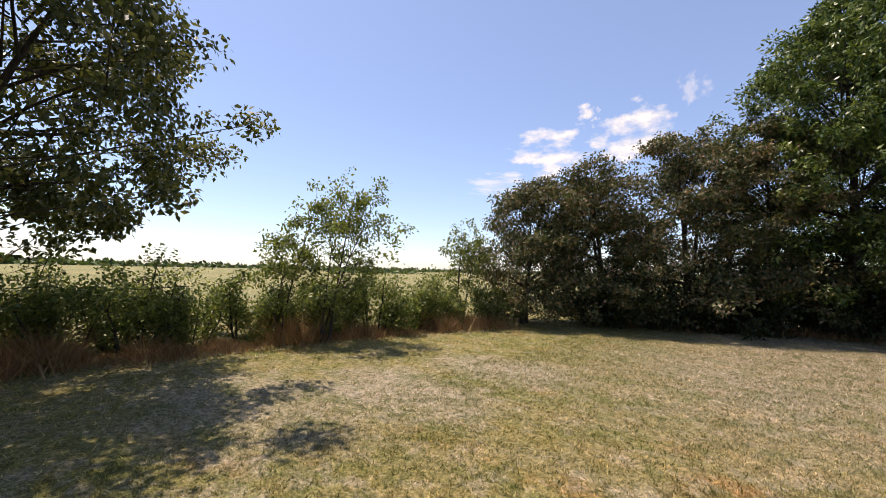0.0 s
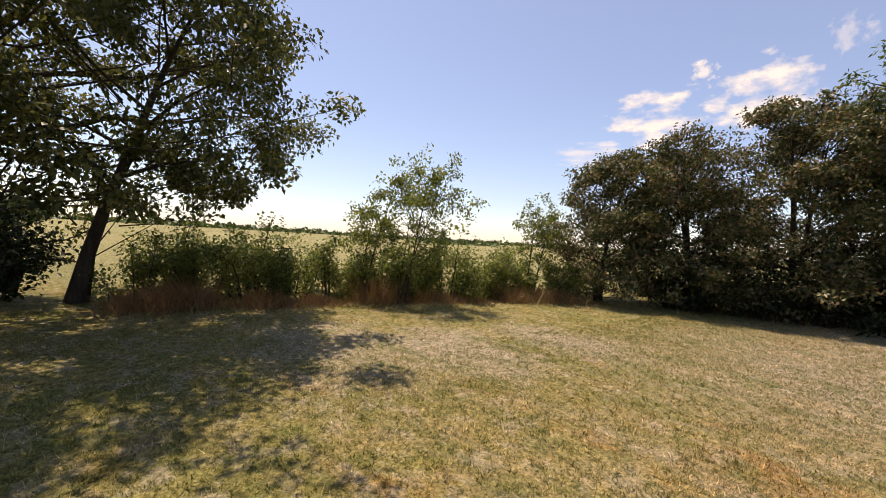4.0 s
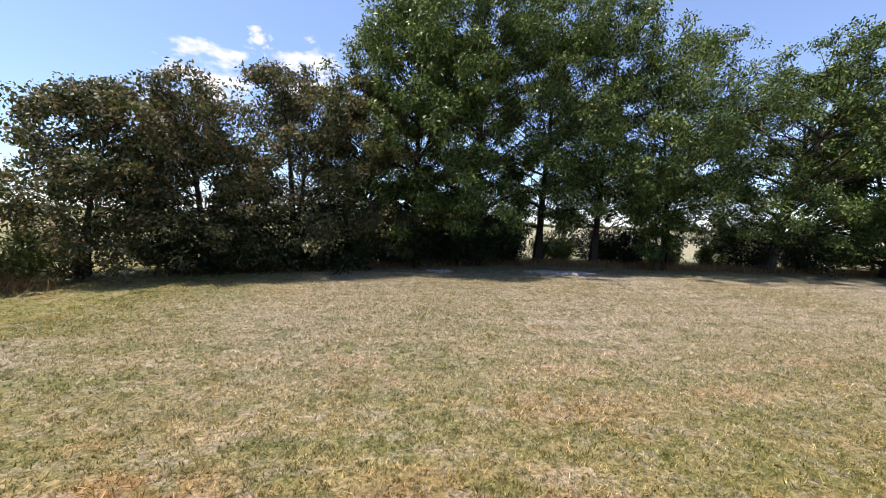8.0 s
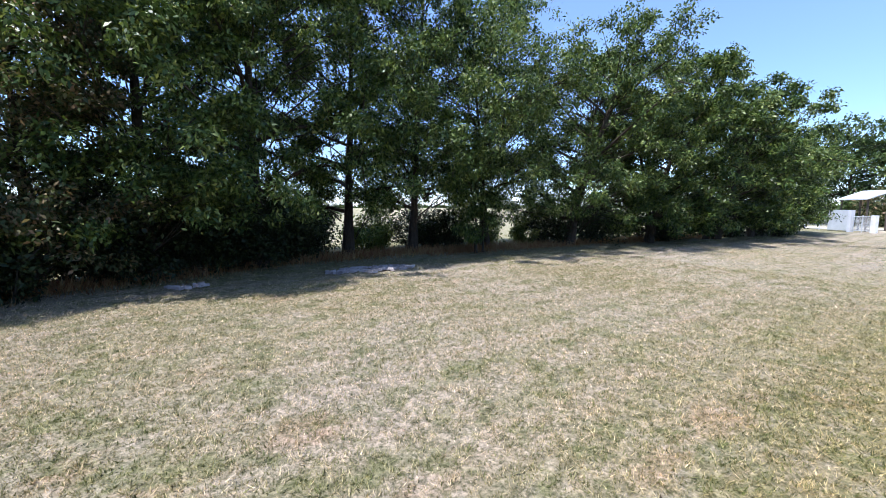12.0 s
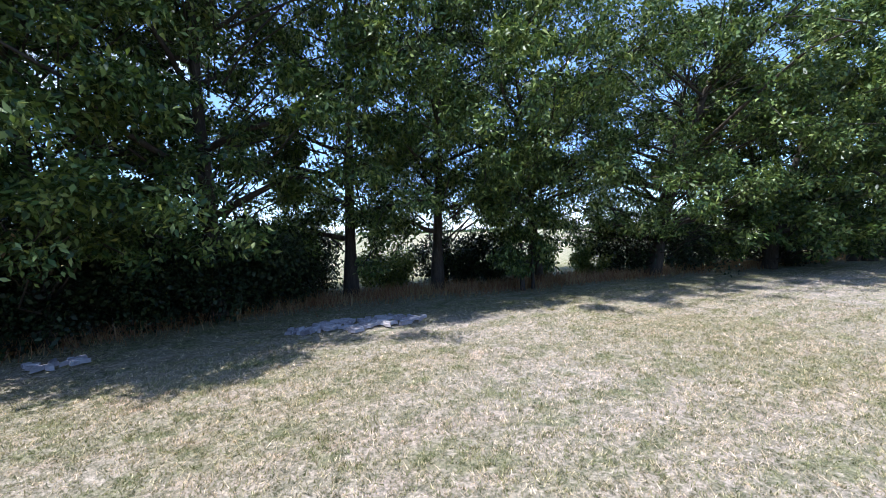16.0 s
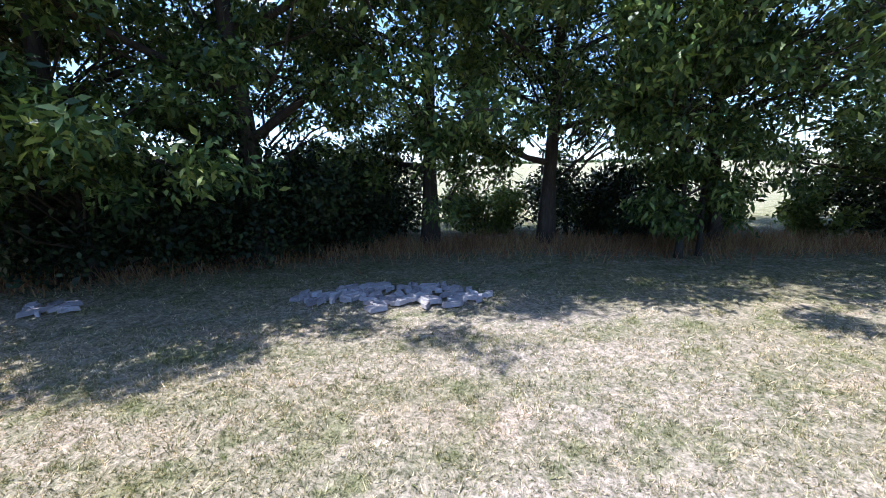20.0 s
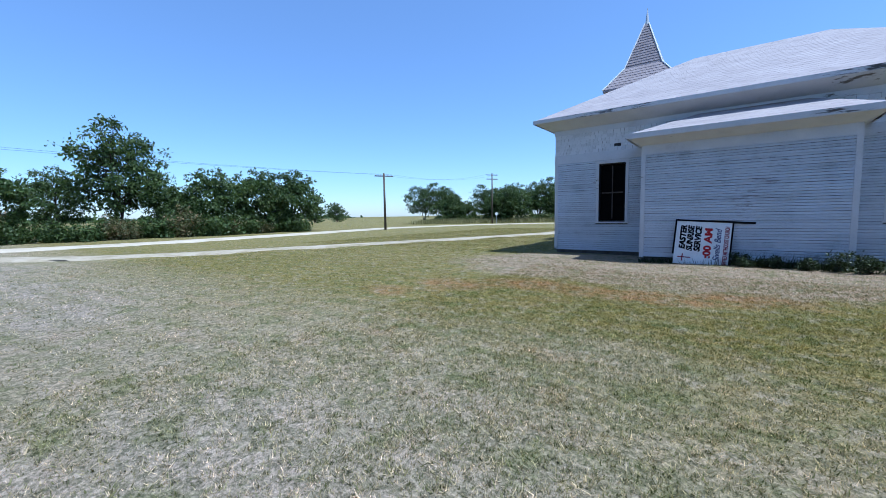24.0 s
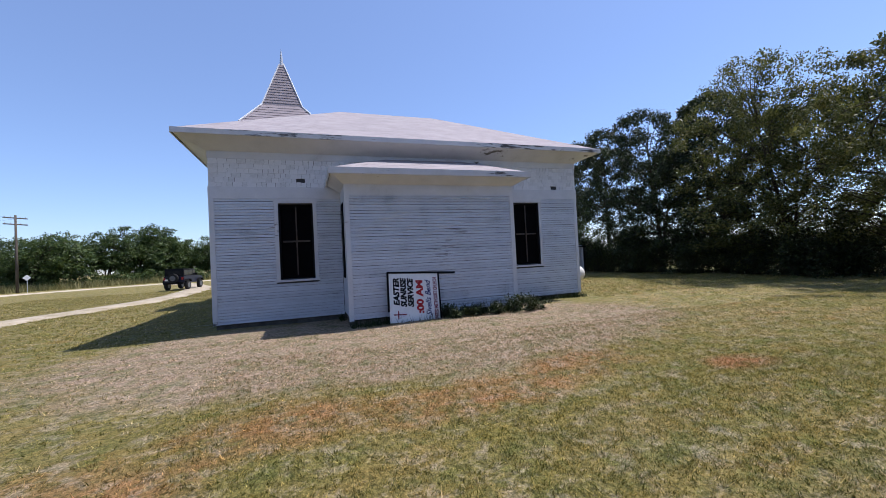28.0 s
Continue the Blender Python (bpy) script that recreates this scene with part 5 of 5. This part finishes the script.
def lawn_grass():
    def turf(name, tufts, each, width, lo, hi, label):
        p = np.repeat(tufts, each, 0)
        p[:, :2] += rng.normal(0, 0.02 * width / 0.005, (len(p), 2))
        keep = ~((p[:, 0] > -16.2) & (p[:, 0] < -3.6) & (p[:, 1] > 5.4))
        tall = np.repeat(rng.uniform(0.5, 1.25, len(tufts)), each) * rng.uniform(lo, hi, len(p))
        stalks(name, p[keep], tall[keep], width, BLADE, label, "grass", rng, 1.15)

    turf("lawn_grass", np.concatenate([scatter(-15, 4.5, -13, 3, 80000), scatter(-12, 1, -12, -1, 30000)]), 6, 0.005, 0.015, 0.034, "short mown grass blades, half bleached")
    turf("lawn_grass", scatter(-30, 9, -15, 7, 60000), 4, 0.007, 0.018, 0.042, "short mown grass tufts over the whole yard")
    turf("lawn_grass", np.concatenate([scatter(-33, -16.6, 6.5, 34, 24000), scatter(-3.3, 8, 6.5, 17, 12000)]), 4, 0.012, 0.025, 0.055, "short mown grass tufts beside the building")
    # lusher tufts and small broad weeds left by the mower
    t = np.concatenate([scatter(-16, 6, -15, 3, 300), scatter(-14, 2, -14.5, -9, 160)])
    p = np.repeat(t, 22, 0)
    p[:, :2] += rng.normal(0, 0.05, (len(p), 2))
    stalks("lawn_tufts", p, rng.uniform(0.02, 0.05, len(p)), 0.005, MEADOW, "greener tufts standing above the mown turf", "grass", rng, 0.7)
    # long grass on the verge before the far grove
    f = rng.uniform(0, 1, 26000)
    q = np.stack([-60 + 52 * f + rng.normal(0, 1.0, len(f)), 51.5 + 37 * f + rng.normal(0, 1.6, len(f)), np.full(len(f), -0.015)], 1)
    stalks("verge_grass", q, rng.uniform(0.3, 1.25, len(q)), 0.04, MEADOW, "tall pale grass on the verge below the grove", "grass", rng, 0.35)
    # uncut dry grass along the hedge and the trees
    a = scatter(0, 1, 0, 1, 18000)
    f = a[:, 0]
    hx, hy = 9.0 - 1.9 * f ** 2 + rng.normal(0, 0.4, len(f)), 1.6 - 10.8 * f + rng.normal(0, 0.1, len(f))
    q = np.stack([hx, hy, np.full(len(f), -0.015)], 1)
    tall = 0.26 + 0.30 * np.sin(hy * 2.3) * np.sin(hy * 0.9 + 1) + 0.15 * np.sin(hy * 5.1)
    stalks("dry_grass", q, np.maximum(0.06, tall * rng.uniform(0.3, 1.25, len(q))), 0.007, STRAW, "uncut red-brown dry grass below the hedge", "grass", rng, 0.75)
    f = rng.uniform(0, 1, 22000)
    q = np.stack([5.5 - 34 * f, -11.2 - 4.8 * np.minimum(1, f * 3.2) + rng.normal(0, 0.5, len(f)) - 0.9, np.full(len(f), -0.015)], 1)
    stalks("rough_grass", q, rng.uniform(0.08, 0.38, len(q)), 0.007, STRAW, "rough dry grass under the row of trees", "grass", rng, 0.4)
    q = np.stack([rng.uniform(-12.6, -3.7, 2600), np.full(2600, 5.62) + rng.normal(0, 0.12, 2600), np.full(2600, -0.015)], 1)
    q[:, 1] += np.where((q[:, 0] < BX0) | (q[:, 0] > BX1), 1.5, 0)
    # the eaves' shade is put into the weeds' leaf colour
    stalks("wall_weeds", q, rng.uniform(0.08, 0.3, 2600) * np.where((q[:, 0] > -10) & (q[:, 0] < -7), 1.6, 0.8), 0.009, LEAF_SHADED, "weeds growing along the wall, the shade there put into their dark colour", "weeds", rng, 0.35)


lawn_grass()
# weed clumps share that leaf colour, wall shade included
for k, (x, h) in enumerate([(-9.6, 0.42), (-9.0, 0.36), (-8.3, 0.34), (-7.5, 0.55), (-7.0, 0.4)]):
    plant_shrub((x, 5.35), h, h * 0.75, 900, "small weed clump growing against the wall", LEAF_SHADED, 300 + k, (0.07, 0.03), "weeds at the wall", 7, "weed", 0.35)


# ---------------------------------------------------------------- boards and shingles of the church
def board_mesh(length, height=0.08):
    bm = bmesh.new()
    prism(bm, [(-0.031, 0.0), (-0.035, 0.006), (-0.034, 0.014), (-0.030, height * 0.45), (-0.010, height - 0.006), (-0.004, height - 0.005), (-0.004, 0.0)], 0, length, "x")
    me = bpy.data.meshes.new("board")
    bm.to_mesh(me)
    bm.free()
    me.materials.append(PAINT)
    return me


def lay_boards(wall, plane, spans, z0, z1, rng):
    """Courses of lapped boards; a span may stop at an opening."""
    step, made = 0.08, {}
    for k in range(int(round((z1 - z0) / step))):
        z = z0 + k * step
        for a, b, lo, hi in spans:
            if z < lo - 0.06 or z > hi - 0.06:
                continue
            key = (a, b)
            me = made.setdefault(key, board_mesh(b - a))
            ob = new("board", me)
            ob.parent = wall
            ob.location = Vector((a, plane + rng.uniform(-0.003, 0.003), z + rng.uniform(-0.004, 0.003))) - CO


rng = np.random.default_rng(4)
L0, L1, R0, R1 = x0 + 0.113, BX0 - 0.012, BX1 + 0.012, x1 - 0.113
wa, wb, wc, wd = WIN[0][0] - 0.113, WIN[0][1] + 0.113, WIN[1][0] - 0.113, WIN[1][1] + 0.113
TOP = 3.70
lay_boards(back, y0, [(L0, L1, 0, 1.21), (R0, R1, 0, 1.21), (L0, wa, 1.21, TOP), (wb, L1, 1.21, TOP), (R0, wc, 1.21, TOP), (wd, R1, 1.21, TOP)], 0.13, TOP, rng)
lay_boards(annexe, BY, [(BX0 + 0.113, BX1 - 0.113, 0, 3.6)], 0.13, 3.56, rng)


def lay_shingles():
    rng = np.random.default_rng(8)
    kinds = []
    for w, gap in ((0.12, 0.002), (0.15, 0.006), (0.19, 0.001), (0.24, 0.004)):
        bm = bmesh.new()
        prism(bm, [(-0.026, 0.0), (-0.008, 0.15), (-0.003, 0.15), (-0.003, 0.0)], gap, w - gap, "x")
        me = bpy.data.meshes.new("shingle")
        bm.to_mesh(me)
        bm.free()
        me.materials.append(SHINGLE)
        kinds.append((w, me))
    rest = bmesh.new()
    for row in range(6):
        z = 3.985 + row * 0.132
        x = x0 - 0.01
        while x < x1 - 0.02:
            w, me = kinds[int(rng.integers(0, 4))]
            w_here = min(w, x1 + 0.01 - x)
            near = x < -11.7 or x > -7.7
            gone = near and ((abs(x + 13.6) < 0.09 and row == 1) or (row == 0 and x > -4.9 and x < -4.72))
            if near and not gone and w_here == w:
                ob = new("shingle", me)
                ob.parent = back
                ob.location = Vector((x, y0 - 0.002 * (row % 2) + rng.uniform(-0.003, 0.001), z + rng.uniform(-0.018, 0.006))) - CO
            elif not near or w_here < w:
                box(rest, x + 0.004, x + w_here - 0.004, y0 - 0.022, y0 - 0.003, z, z + 0.128)
            x += w
    ob = part("shingle_courses", local(rest), SHINGLE, back)
    tagged(ob, kind="stuff")


lay_shingles()
